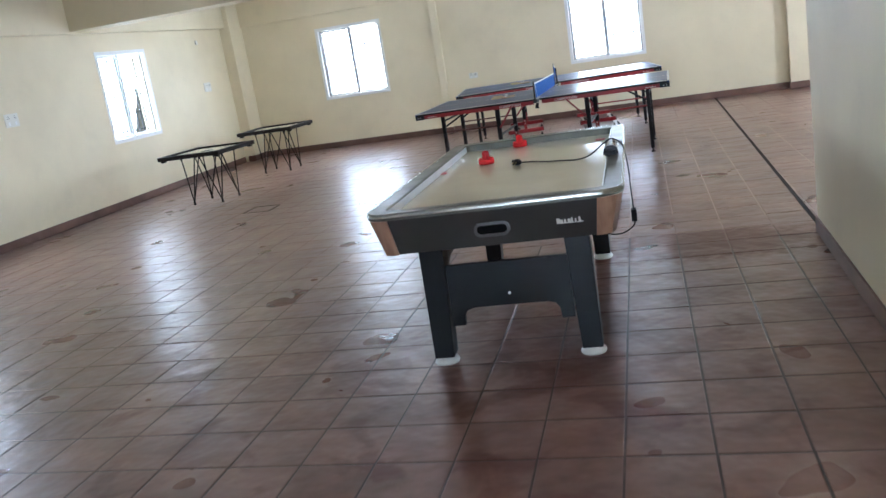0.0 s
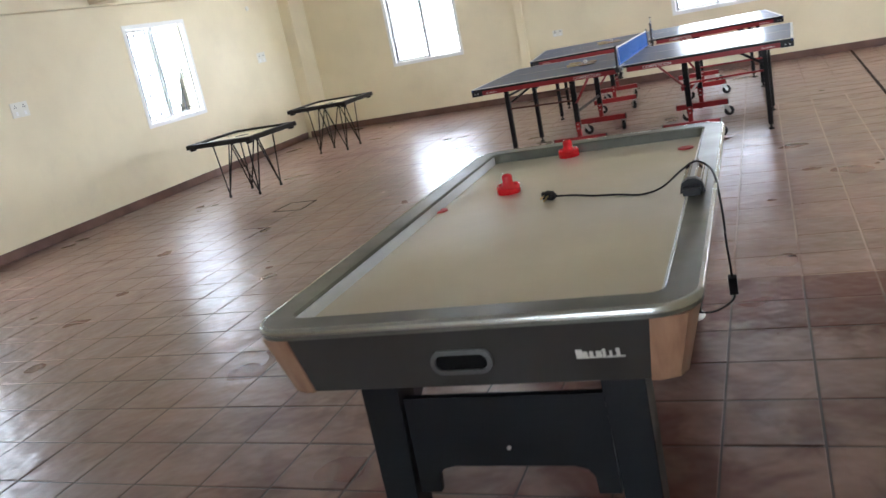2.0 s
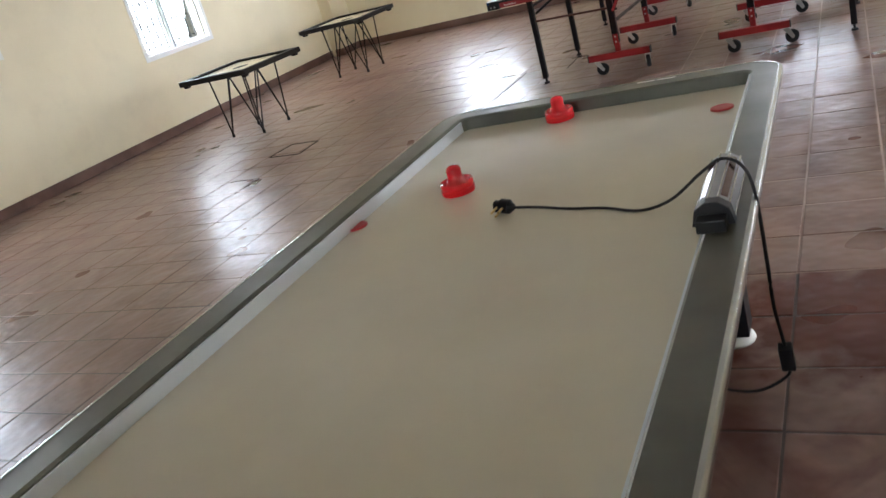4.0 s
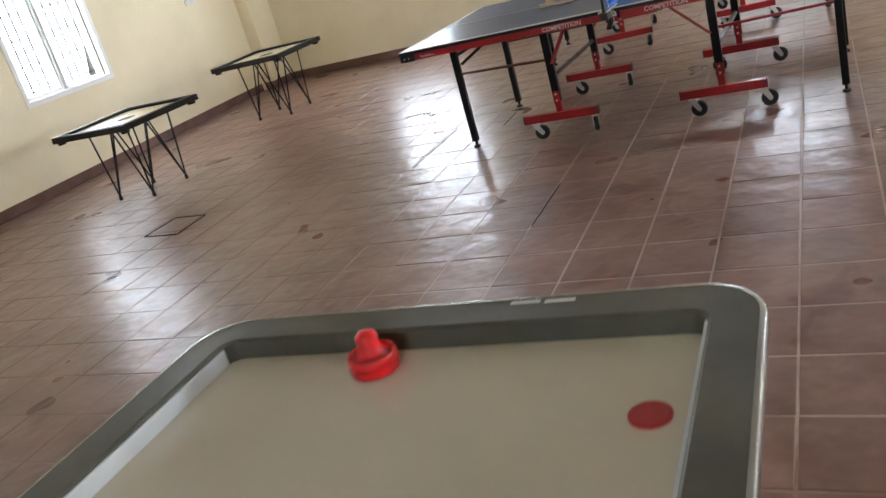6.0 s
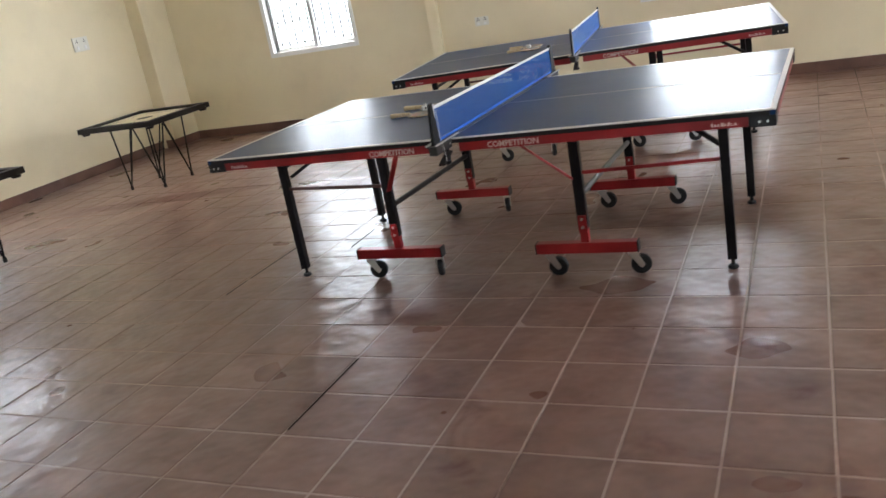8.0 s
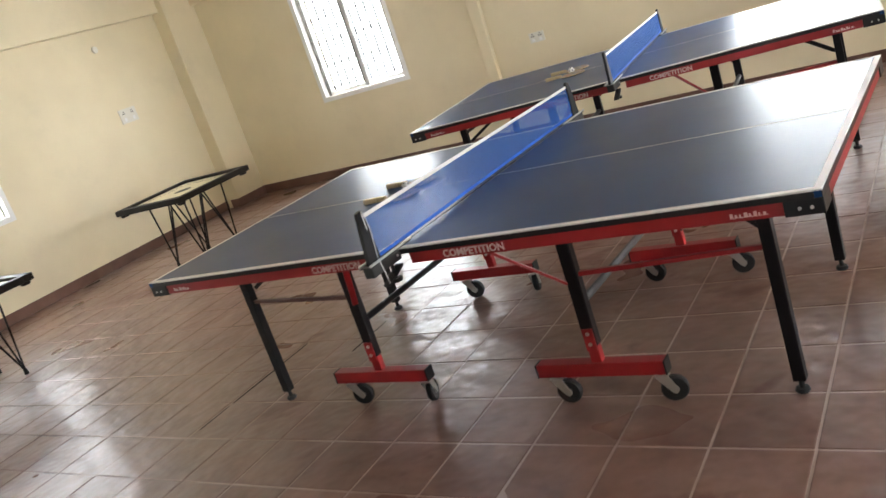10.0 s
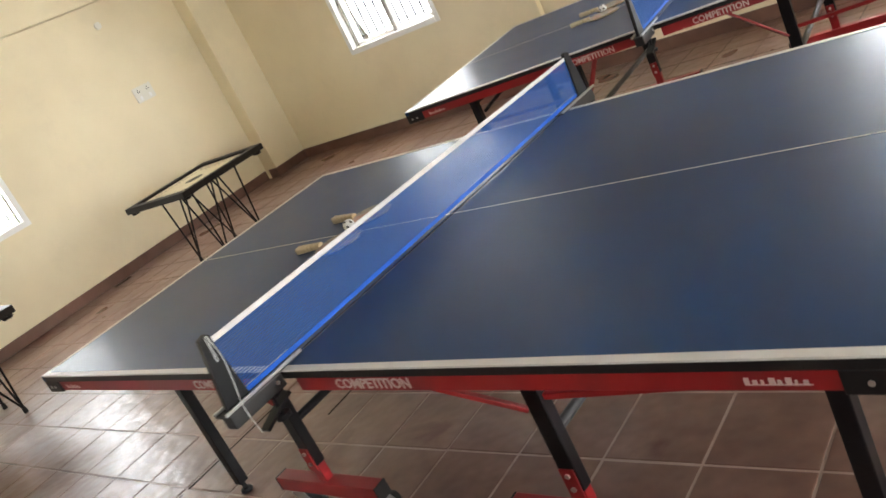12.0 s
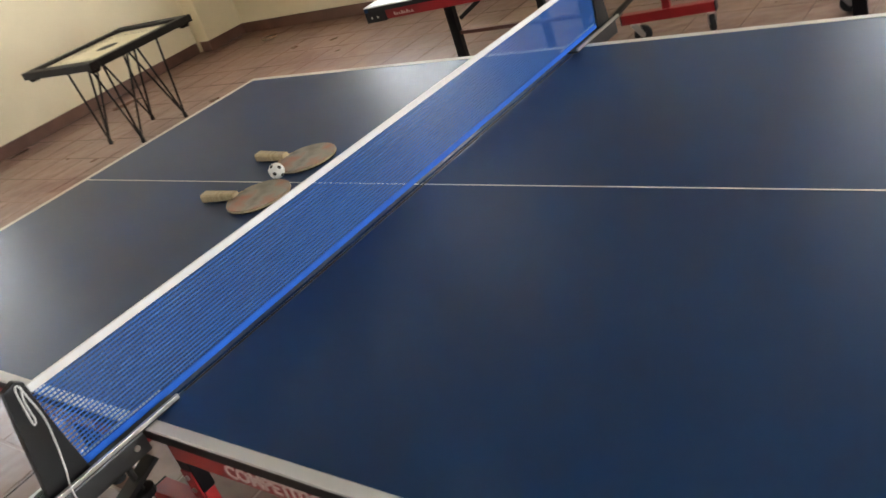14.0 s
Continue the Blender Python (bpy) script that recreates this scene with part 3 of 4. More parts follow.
def table_tennis_table(m, label):
    t = thing("table_tennis_table", m, label, "table tennis table", "table tennis tables")
    L, W, Z = 1.37, 0.7625, 0.76
    for s in (-1, 1):
        x0, x1 = sorted((0.003 * s, L * s))
        top = part("tabletop", B((x0, x1, -W, W, Z - 0.022, Z)), M_BLUE, t, "dark blue half top", bevel=0.0015)
        ln = 0.02
        z0, z1 = Z + 0.0002, Z + 0.0008
        e0, e1 = sorted((s * (L - ln), s * (L + 0.0006)))
        part("end_line", B((e0, e1, -W, W, Z - 0.004, z1)), M_LINE, top)
        a, b = sorted((s * 0.003, s * (L - ln)))
        e0, e1 = sorted((s * (L - 0.001), s * (L + 0.001)))
        part("edge_band", B((e0, e1, -W - 0.001, W + 0.001, Z - 0.0223, Z - 0.0042)), M_PLASTIC_B, top)
        for q in (-1, 1):
            y0, y1 = sorted((q * (W - 0.001), q * (W + 0.001)))
            part("edge_band", B((a, b, y0, y1, Z - 0.0223, Z - 0.0042)), M_PLASTIC_B, top)
            y0, y1 = sorted((q * (W - ln), q * (W + 0.0006)))
            part("side_line", B((a, b, y0, y1, Z - 0.004, z1)), M_LINE, top)
        part("centre_line", B((a, b, -0.0018, 0.0018, z0, z1)), M_LINE, top)
        # red steel apron under the board
        xa, xb = sorted((s * 0.045, s * (L - 0.10)))
        for q in (-1, 1):
            y0, y1 = sorted((q * (W - 0.004), q * (W - 0.03)))
            part("side_apron", B((xa, xb, y0, y1, Z - 0.062, Z - 0.0225)), M_RED, t, "red steel apron", bevel=0.002)
        xe0, xe1 = sorted((s * (L - 0.004), s * (L - 0.03)))
        part("end_apron", B((xe0, xe1, -W + 0.1, W - 0.1, Z - 0.062, Z - 0.0225)), M_RED, t, "red steel apron", bevel=0.002)
        for q in (-1, 1):
            bm = bmesh.new()
            pts = [(s * (L + 0.001), q * (W + 0.001)), (s * (L - 0.1), q * (W + 0.001)), (s * (L - 0.1), q * (W - 0.032)), (s * (L - 0.032), q * (W - 0.032)),
                   (s * (L - 0.032), q * (W - 0.1)), (s * (L + 0.001), q * (W - 0.1))]
            extrude_poly(bm, pts, Z - 0.066, Z - 0.0215)
            c = part("corner_guard", bm, M_PLASTIC_B, t, "black plastic corner guard", bevel=0.003)
            for dx in (0.03, 0.06):
                bm = bmesh.new()
                rod(bm, (s * (L - dx), q * (W + 0.0005), Z - 0.045), (s * (L - dx), q * (W + 0.003), Z - 0.045), 0.005, 10)
                part("screw", bm, M_CHROME, c)
            # end leg
            lx, ly = s * 1.137, q * 0.468
            leg = part("leg", B((lx - 0.02, lx + 0.02, ly - 0.02, ly + 0.02, 0.045, Z - 0.0225)), M_BLACK, t, "black steel square leg", bevel=0.004)
            bm = bmesh.new()
            lathe(bm, [(0.02, 0.0), (0.024, 0.006), (0.02, 0.016), (0.009, 0.018), (0.009, 0.045)], 14, pose(lx, ly, 0))
            part("levelling_foot", bm, M_RUBBER, leg, "black levelling foot", smooth=True)
            # upright with a T base
            ux, uy = s * 0.495, q * 0.52
            up = part("upright", B((ux - 0.024, ux + 0.024, uy - 0.018, uy + 0.018, 0.232, Z - 0.0225)), M_BLACK, t, "black steel upright", bevel=0.004)
            lo = part("upright_foot", B((ux - 0.02, ux + 0.02, uy - 0.015, uy + 0.015, 0.166, 0.231)), M_RED, up, "red lower sleeve", bevel=0.003)
            part("sleeve_plate", B((ux - 0.02, ux + 0.02, uy - 0.0225, uy - 0.018, 0.215, 0.30)), M_RED, up, "red bolted plate", bevel=0.001)
            for z in (0.242, 0.282):
                bm = bmesh.new()
                rod(bm, (ux, uy - 0.022, z), (ux, uy - 0.027, z), 0.007, 10)
                part("bolt", bm, M_CHROME, up)
            bx0, bx1 = ux - 0.24, ux + 0.24
            base = part("base_bar", B((bx0, bx1, uy - 0.025, uy + 0.025, 0.115, 0.166)), M_RED, t, "red steel base bar", bevel=0.003)
            part("end_cap", B((bx0 - 0.006, bx0 - 0.0002, uy - 0.026, uy + 0.026, 0.114, 0.167)), M_PLASTIC_B, base, bevel=0.002)
            part("end_cap", B((bx1 + 0.0002, bx1 + 0.006, uy - 0.026, uy + 0.026, 0.114, 0.167)), M_PLASTIC_B, base, bevel=0.002)
            caster(t, bx0 + 0.06, uy, 15 if s < 0 else 5, 0.115)
            caster(t, bx1 - 0.025, uy, 110 if s < 0 else 20, 0.115)
            # rail between leg and upright, and the strut to the apron
            bm = bmesh.new()
            bar(bm, (lx - s * 0.02, ly, 0.505), (ux + s * 0.024, uy, 0.50), 0.016, 0.016)
            part("rail", bm, M_RED if s > 0 else M_RAIL, t, "thin steel rail", bevel=0.002)
            bm = bmesh.new()
            bar(bm, (ux - s * 0.02, uy + q * 0.023, 0.478), (s * 0.29, q * (W - 0.04), Z - 0.045), 0.024, 0.01)
            part("strut", bm, M_RED, t, "red flat strut", bevel=0.002)
            bm = bmesh.new()
            bar(bm, (lx - s * 0.02, ly - q * 0.03, 0.56), (s * 0.82, q * 0.28, Z - 0.024), 0.018, 0.018)
            part("leg_brace", bm, M_BLACK, t, "black diagonal leg brace", bevel=0.002)
        bm = bmesh.new()
        rod(bm, (s * 0.495, -0.502, 0.39), (s * 0.495, 0.502, 0.38), 0.014, 12)
        part("cross_tube", bm, M_GREYTUBE if s > 0 else M_BLACK, t, "round steel cross tube", smooth=True)
        bm = bmesh.new()
        bar(bm, (s * 1.145, -0.45, 0.62), (s * 1.145, 0.45, 0.62), 0.018, 0.018)
        part("leg_tie", bm, M_BLACK, t, "black tie bar between the end legs", bevel=0.002)
        for q in (-1, 1):
            for xc in (0.3,):
                lettering("apron_word", "COMPETITION", 0.036, pose(s * xc, q * (W - 0.0035), Z - 0.044, 90, 0, 0 if q < 0 else 180), t, M_LETTER, 0.0008)
            # maker's mark as plain bars
            bm = bmesh.new()
            xx = 1.18 * s
            for k, wd in enumerate((0.01, 0.009, 0.006, 0.012, 0.008, 0.011, 0.005, 0.009)):
                xq = xx - 0.05 + k * 0.0125
                box(bm, xq, xq + wd * 0.8, q * (W - 0.0035) - 0.0006, q * (W - 0.0035) + 0.0006, Z - 0.049, Z - 0.049 + (0.011 if k in (0, 3, 5) else 0.007))
            box(bm, xx - 0.05, xx + 0.05, q * (W - 0.0035) - 0.0005, q * (W - 0.0035) + 0.0005, Z - 0.0515, Z - 0.0495)
            part("maker_mark", bm, M_LETTER, t)
    return t


def net_set(m, group="table tennis nets"):
    n = thing("table_tennis_net", m, "blue mesh net with white top tape clamped across table", "net", group)
    hw, z0, z1 = 0.885, 0.770, 0.922
    bm = bmesh.new()
    k = int(2 * hw / 0.0062)
    for i in range(k + 1):
        y = -hw + 2 * hw * i / k
        box(bm, -0.0006, 0.0006, y - 0.0006, y + 0.0006, z0 + 0.010, z1 - 0.01)
    for i in range(20):
        z = z0 + 0.018 + i * 0.0064
        box(bm, -0.0012, 0.0012, -hw, hw, z - 0.0009, z + 0.0009)
    part("mesh", bm, M_NET, n, "blue cord mesh")
    part("top_tape", B((-0.002, 0.002, -hw, hw, z1 - 0.013, z1)), M_TAPE, n, "white tape", bevel=0.0008)
    part("bottom_band", B((-0.0018, 0.0018, -hw, hw, z0, z0 + 0.012)), M_NETB, n, "bright blue band")
    for q in (-1, 1):
        bm = bmesh.new()
        rod(bm, (0.020, q * 0.68, 0.7672), (0.014, 0, 0.7622), 0.0016, 6)
        part("draw_cord", bm, M_CORD, n)
        post = bmesh.new()
        mm = Matrix(((0, 0, 1, 0), (q, 0, 0, 0), (0, 1, 0, 0), (0, 0, 0, 1)))
        pts = [(hw - 0.03, 0.765), (hw - 0.022, 0.85), (hw - 0.018, 0.93), (hw - 0.008, 0.938), (hw + 0.012, 0.933), (hw + 0.022, 0.88), (hw + 0.045, 0.735), (hw + 0.03, 0.73), (hw, 0.74)]
        extrude_poly(post, pts, -0.007, 0.007, mm)
        part("post", post, M_PLASTIC_B, n, "black plastic net post", bevel=0.0015)
        ya, yb = sorted((q * 0.695, q * (hw + 0.06)))
        part("clamp_plate", B((-0.024, 0.024, ya, yb, 0.7625, 0.7665)), M_BLACKG, n, "grey steel clamp plate", bevel=0.001)
        for sx in (-1, 1):
            part("clamp_rail", B((sx * 0.024 - 0.0035, sx * 0.024 + 0.0035, ya, yb, 0.767, 0.774)), M_CHROME, n, "bright steel rail", bevel=0.001)
        ya, yb = sorted((q * (0.7625 + 0.006), q * (hw + 0.05)))
        part("clamp_body", B((-0.02, 0.02, ya, yb, 0.725, 0.762)), M_BLACKG, n, "grey steel clamp body", bevel=0.004)
        bm = bmesh.new()
        rod(bm, (0.0195, q * 0.79, 0.745), (0.0225, q * 0.79, 0.745), 0.005, 10)
        part("rivet", bm, M_CHROME, n)
        bm = bmesh.new()
        rod(bm, (0, q * 0.81, 0.67), (0, q * 0.81, 0.726), 0.006, 10)
        rod(bm, (0, q * 0.81, 0.66), (0, q * 0.81, 0.672), 0.02, 14)
        bar(bm, (0, q * 0.77, 0.705), (0, q * 0.87, 0.668), 0.03, 0.008)
        part("clamp_screw", bm, M_PLASTIC_B, n, "black clamp screw")
    for o in n.children:
        for v in o.data.vertices:
            if v.co.z > 0.78:
                v.co.z += 0.006 * (v.co.z - 0.78) / 0.14 * (-v.co.y / hw)
    return n


T1 = Matrix.Identity(4)
T2 = pose(-0.178, 2.438, 0, 0, 0, 8.0)
t1 = table_tennis_table(T1, "blue table tennis table on red wheeled legs, square to tiles")
t2 = copy_thing(t1, T2)
t2["label"] = "blue table tennis table on red wheeled legs, beside end wall"
n1 = net_set(T1)
n2 = copy_thing(n1, T2)
for nm, o, mm in (("s", n1, T1),):
    tube("net_string", [(0.010, -0.875, 0.934), (0.013, -0.882, 0.915), (0.015, -0.884, 0.885), (0.017, -0.889, 0.880), (0.016, -0.889, 0.892), (0.013, -0.884, 0.935), (0.012, -0.878, 0.938),
                        (0.014, -0.876, 0.92), (0.018, -0.874, 0.88), (0.02, -0.880, 0.84), (0.024, -0.890, 0.80), (0.032, -0.9, 0.775), (0.042, -0.905, 0.74), (0.043, -0.9, 0.69)],
         0.0011, M_STRING, o, "loose white string")


def racket(m, label, group="table tennis rackets"):
    r = thing("table_tennis_racket", m, label, "table tennis racket", group)
    pts = [(0.078 * math.cos(radians(-62 + 304 * i / 29)), 0.083 * math.sin(radians(-62 + 304 * i / 29))) for i in range(30)]
    bm = bmesh.new()
    extrude_poly(bm, pts + [(-0.016, -0.088), (0.016, -0.088)], 0.0041, 0.0085)
    part("blade", bm, M_WOODH, r, "thin plywood blade")
    for z0, z1, mt in ((0.0086, 0.0105, M_RUB), (0.0, 0.004, M_RUBBER)):
        bm = bmesh.new()
        extrude_poly(bm, [(x * 0.985, y * 0.985) for x, y in pts], z0, z1)
        part("rubber", bm, mt, r)
    bm = bmesh.new()
    loft(bm, [[(x * k, y, 0.0085 + 0.0093 + z * k) for x, z in ((-0.014, -0.007), (-0.010, -0.011), (0.010, -0.011), (0.014, -0.007), (0.014, 0.007), (0.010, 0.011), (-0.010, 0.011), (-0.014, 0.007))]
              for y, k in ((-0.075, 0.8), (-0.1, 0.86), (-0.165, 1.0), (-0.183, 1.04))])
    bmesh.ops.translate(bm, verts=bm.verts[:], vec=(0, 0, -0.0063))
    part("handle", bm, M_WOODH, r, "light wooden handle", smooth=True)
    return r


def ball(m):
    b = thing("ball", m, "small white ball with black spots between two rackets", "ball", "patterned balls")
    bm = bmesh.new()
    bmesh.ops.create_uvsphere(bm, u_segments=24, v_segments=16, radius=0.02, matrix=pose(0, 0, 0.02))
    part("shell", bm, M_BALL, b, smooth=True)
    bm = bmesh.new()
    phi = (1 + 5 ** 0.5) / 2
    for a in (-1, 1):
        for c in (-phi, phi):
            for v in ((0, a, c), (a, c, 0), (c, 0, a)):
                d = Vector(v).normalized()
                q = d.to_track_quat("Z", "Y").to_matrix().to_4x4()
                lathe(bm, [(0.0058, 0.0188), (0.0056, 0.0196), (0.003, 0.0202)], 5, Matrix.Translation((0, 0, 0.02)) @ q)
    part("spots", bm, M_SPOT, b)
    return b


def racket_group(T):
    z = 0.7602
    a = racket(T @ pose(-0.44, -0.078, z, 0, 0, -84), "worn table tennis racket lying by the net on a blue table")
    c = racket(T @ pose(-0.46, 0.115, z, 0, 0, -91), "worn table tennis racket lying by the net on a blue table")
    b = ball(T @ pose(-0.47, 0.022, z))


racket_group(T1)
racket_group(T2)


# ---- air hockey table ----
HK = pose(0.553, -5.436, 0, 0, 0, 2.2)


def air_hockey_table(m):
    t = thing("air_hockey_table", m, "air hockey table with grey rim, cream field and black legs", "air hockey table")
    HX, HY, Z = 0.562, 1.100, 0.793
    R = 0.11
    outer = outline(HX, HY, R)
    rim_w, rim_e = 0.085, 0.092
    inner = outline(HX - rim_w, HY - rim_e, 0.035)
    FZ = 0.750
    bm = bmesh.new()

    def lp(o, z, g=0.0):
        return [(x, y, z) for x, y in o]
    o_in = outline(HX - 0.006, HY - 0.006, R - 0.006)
    i_out = outline(HX - rim_w + 0.006, HY - rim_e + 0.006, 0.041)
    loft(bm, [lp(outer, Z - 0.028), lp(outer, Z - 0.005), lp(o_in, Z), lp(i_out, Z), lp(inner, Z - 0.005), lp(inner, FZ - 0.02), lp(i_out, Z - 0.028)], closed=True)
    part("rim", bm, M_RIM, t, "grey laminate rim with rounded corners", smooth=True)
    o2 = outline(HX + 0.003, HY + 0.003, R + 0.003)
    bm = bmesh.new()
    o3, o4 = outline(HX - 0.003, HY - 0.003, R - 0.003), outline(HX - 0.009, HY - 0.009, R - 0.009)
    loft(bm, [lp(outer, Z - 0.020), lp(o2, Z - 0.017), lp(o2, Z - 0.005), lp(outer, Z - 0.0005), lp(o3, Z + 0.0014), lp(o4, Z + 0.0012), lp(o4, Z - 0.0005)], cap0=False, cap1=False)
    part("edge_trim", bm, M_TRIM, t, "bright metal edge strip", smooth=True)
    part("field", B((-HX + rim_w - 0.03, HX - rim_w + 0.03, -HY + rim_w - 0.03, HY - rim_w + 0.03, FZ - 0.012, FZ)), M_FIELD, t, "glossy cream playing field")
    # aluminium side cushions inside
    for s in (-1, 1):
        a, b = sorted((s * (HX - rim_w - 0.001), s * (HX - rim_w - 0.006)))
        part("cushion", B((a, b, -HY + rim_w + 0.03, HY - rim_w - 0.03, FZ + 0.001, Z - 0.008)), M_ALU, t, "bright aluminium cushion rail")
    # tapered apron: each side one board, corner pieces of copper laminate
    zt, zb = Z - 0.03, 0.598
    tx, ty = HX - 0.01, HY - 0.01
    bx, by = HX - 0.055, HY - 0.055
    cut = 0.1
    for s in (-1, 1):
        bm = bmesh.new()
        loft(bm, [[(-tx + cut, s * ty, zt), (tx - cut, s * ty, zt), (tx - cut, s * (ty - 0.03), zt), (-tx + cut, s * (ty - 0.03), zt)],
                  [(-bx + cut * 0.75, s * by, zb), (bx - cut * 0.75, s * by, zb), (bx - cut * 0.75, s * (by - 0.03), zb), (-bx + cut * 0.75, s * (by - 0.03), zb)]])
        part("end_apron", bm, M_APRON, t, "charcoal apron board", bevel=0.002)
        bm = bmesh.new()
        loft(bm, [[(s * tx, -ty + cut, zt), (s * tx, ty - cut, zt), (s * (tx - 0.03), ty - cut, zt), (s * (tx - 0.03), -ty + cut, zt)],
                  [(s * bx, -by + cut * 0.75, zb), (s * bx, by - cut * 0.75, zb), (s * (bx - 0.03), by - cut * 0.75, zb), (s * (bx - 0.03), -by + cut * 0.75, zb)]])
        part("side_apron", bm, M_APRON, t, "charcoal apron board", bevel=0.002)
        for q in (-1, 1):
            bm = bmesh.new()

            def corner(px, py, c, z, off, rr):
                X, Y = px + off, py + off
                return [(s * (px - c), q * Y, z), (s * (X - rr), q * Y, z), (s * (X - rr * 0.3), q * (Y - rr * 0.3), z), (s * X, q * (Y - rr), z), (s * X, q * (py - c), z),
                        (s * (px - 0.035), q * (py - c), z), (s * (px - c), q * (py - 0.035), z)]
            loft(bm, [corner(tx, ty, cut, zt, 0.004, 0.075), corner(bx, by, cut * 0.75, zb - 0.002, 0.004, 0.055)])
            part("corner_piece", bm, M_COPPER, t, "copper brown corner piece", smooth=True)
    # underside
    part("underbody", B((-bx + 0.04, bx - 0.04, -by + 0.04, by - 0.04, zb + 0.01, zb + 0.03)), M_LEG, t, "black underside board")
    bm = B((-0.06, 0.06, -0.06, 0.06, zb - 0.09, zb + 0.01))
    part("blower", bm, M_LEG, t, "small black blower housing", bevel=0.005)
    # goal slots
    for s in (-1, 1):
        mm = Matrix(((1, 0, 0, 0), (0, 0, s, s * (ty - 0.018)), (0, 1, 0, 0.676), (0, 0, 0, 1)))
        bm = bmesh.new()
        so, si = outline(0.078, 0.031, 0.03), outline(0.066, 0.02, 0.0195)
        lo = [[mm @ Vector((x, y, z)) for x, y in o] for o, z in ((so, 0.0), (so, 0.010), (si, 0.012), (si, 0.004))]
        loft(bm, lo, cap0=False, cap1=False)
        part("goal_surround", bm, M_RING, t, "grey slot surround", smooth=True)
        bm = bmesh.new()
        extrude_poly(bm, si, -0.004, 0.0045, mm)
        part("goal_slot", bm, M_SLOT, t, "black goal slot")
        bm = bmesh.new()
        for k, wd in enumerate((0.015, 0.011, 0.009, 0.013, 0.007, 0.006, 0.009)):
            xq = 0.275 + k * 0.0152
            if s > 0:
                xq = -xq
            box(bm, xq, xq + wd, -0.0006, 0.0006, 0, 0.022 if k in (0, 4, 6) else 0.016)
        box(bm, min(-0.275 * s, -0.385 * s), max(-0.275 * s, -0.385 * s), -0.0005, 0.0005, -0.003, 0.001)
        tilt = math.degrees(math.atan2(0.045, zt - zb))
        bmesh.ops.transform(bm, matrix=pose(0, s * (ty - 0.0235), 0.668, tilt * (1 if s < 0 else -1), 0, 0), verts=bm.verts[:])
        part("maker_mark", bm, M_FOOT, t, "pale maker's mark as bars")
    # leg frames
    for s in (-1, 1):
        Y = -0.835 if s < 0 else 0.79
        for q in (-1, 1):
            bm = bmesh.new()
            loft(bm, [[(q * 0.394, Y - 0.05, 0.035), (q * 0.301, Y - 0.05, 0.035), (q * 0.301, Y + 0.05, 0.035), (q * 0.394, Y + 0.05, 0.035)],
                      [(q * 0.39, Y - 0.055, zb + 0.01), (q * 0.275, Y - 0.055, zb + 0.01), (q * 0.275, Y + 0.055, zb + 0.01), (q * 0.39, Y + 0.055, zb + 0.01)]])
            leg = part("leg", bm, M_LEG, t, "black laminate leg", bevel=0.004)
            bm = bmesh.new()
            lathe(bm, [(0.056, 0.0), (0.06, 0.008), (0.056, 0.018), (0.042, 0.031), (0.03, 0.036)], 24, pose(q * 0.347, Y, 0))
            part("foot", bm, M_FOOT, leg, "white plastic levelling foot", smooth=True)
        pts = [(-0.285, 0.185), (-0.225, 0.185), (-0.222, 0.235), (-0.205, 0.258), (-0.17, 0.268), (0.17, 0.268), (0.205, 0.258), (0.222, 0.235), (0.225, 0.185), (0.285, 0.185), (0.28, 0.478), (-0.28, 0.478)]
        bm = bmesh.new()
        extrude_poly(bm, pts, -0.012, 0.012, Matrix(((1, 0, 0, 0), (0, 0, 1, Y + s * 0.02), (0, 1, 0, 0), (0, 0, 0, 1))))
        pn = part("leg_panel", bm, M_LEG, t, "black cross panel with a cut-out")
        bm = bmesh.new()
        rod(bm, (0, Y + s * 0.032, 0.325), (0, Y + s * 0.037, 0.325), 0.006, 12)
        part("bolt", bm, M_CHROME, pn)
    for q in (-1, 1):
        X = q * 0.335
        pts = [(-0.82, 0.30), (-0.73, 0.34), (-0.53, 0.45), (0.47, 0.45), (0.67, 0.34), (0.76, 0.30), (0.76, zb + 0.008), (-0.82, zb + 0.008)]
        bm = bmesh.new()
        extrude_poly(bm, pts, X - 0.01, X + 0.01, Matrix(((0, 0, 1, 0), (1, 0, 0, 0), (0, 1, 0, 0), (0, 0, 0, 1))))
        part("side_panel", bm, M_NAVY, t, "navy side panel between the legs")
    return t


air_hockey_table(HK)
for x in (0.662, 0.727):
    st = thing("sticker", pose(x, -4.352, 0.7932, 0, 0, 2.4), "small white paper label stuck on the grey rim's end", "sticker", "rim labels")
    part("paper", B((-0.028, 0.028, -0.006, 0.006, 0, 0.0004)), M_FOOT, st)
FZ = 0.750


def mallet(x, y, turn):
    b = thing("air_hockey_mallet", pose(x, y, FZ + 0.0003, 0, 0, turn), "glossy red plastic mallet standing on the cream field", "mallet", "air hockey mallets")
    bm = bmesh.new()
    lathe(bm, [(0.030, 0.0), (0.045, 0.001), (0.0475, 0.006), (0.0475, 0.017), (0.0455, 0.019), (0.0465, 0.021), (0.0465, 0.032), (0.044, 0.036), (0.041, 0.035), (0.037, 0.027), (0.022, 0.025)], 36)
    part("base", bm, M_REDP, b, smooth=True)
    bm = bmesh.new()
    lathe(bm, [(0.034, 0.025), (0.027, 0.034), (0.0215, 0.046), (0.0205, 0.056), (0.0215, 0.064), (0.019, 0.072), (0.012, 0.0775), (0.005, 0.079)], 28)
    part("knob", bm, M_REDP, b, smooth=True)


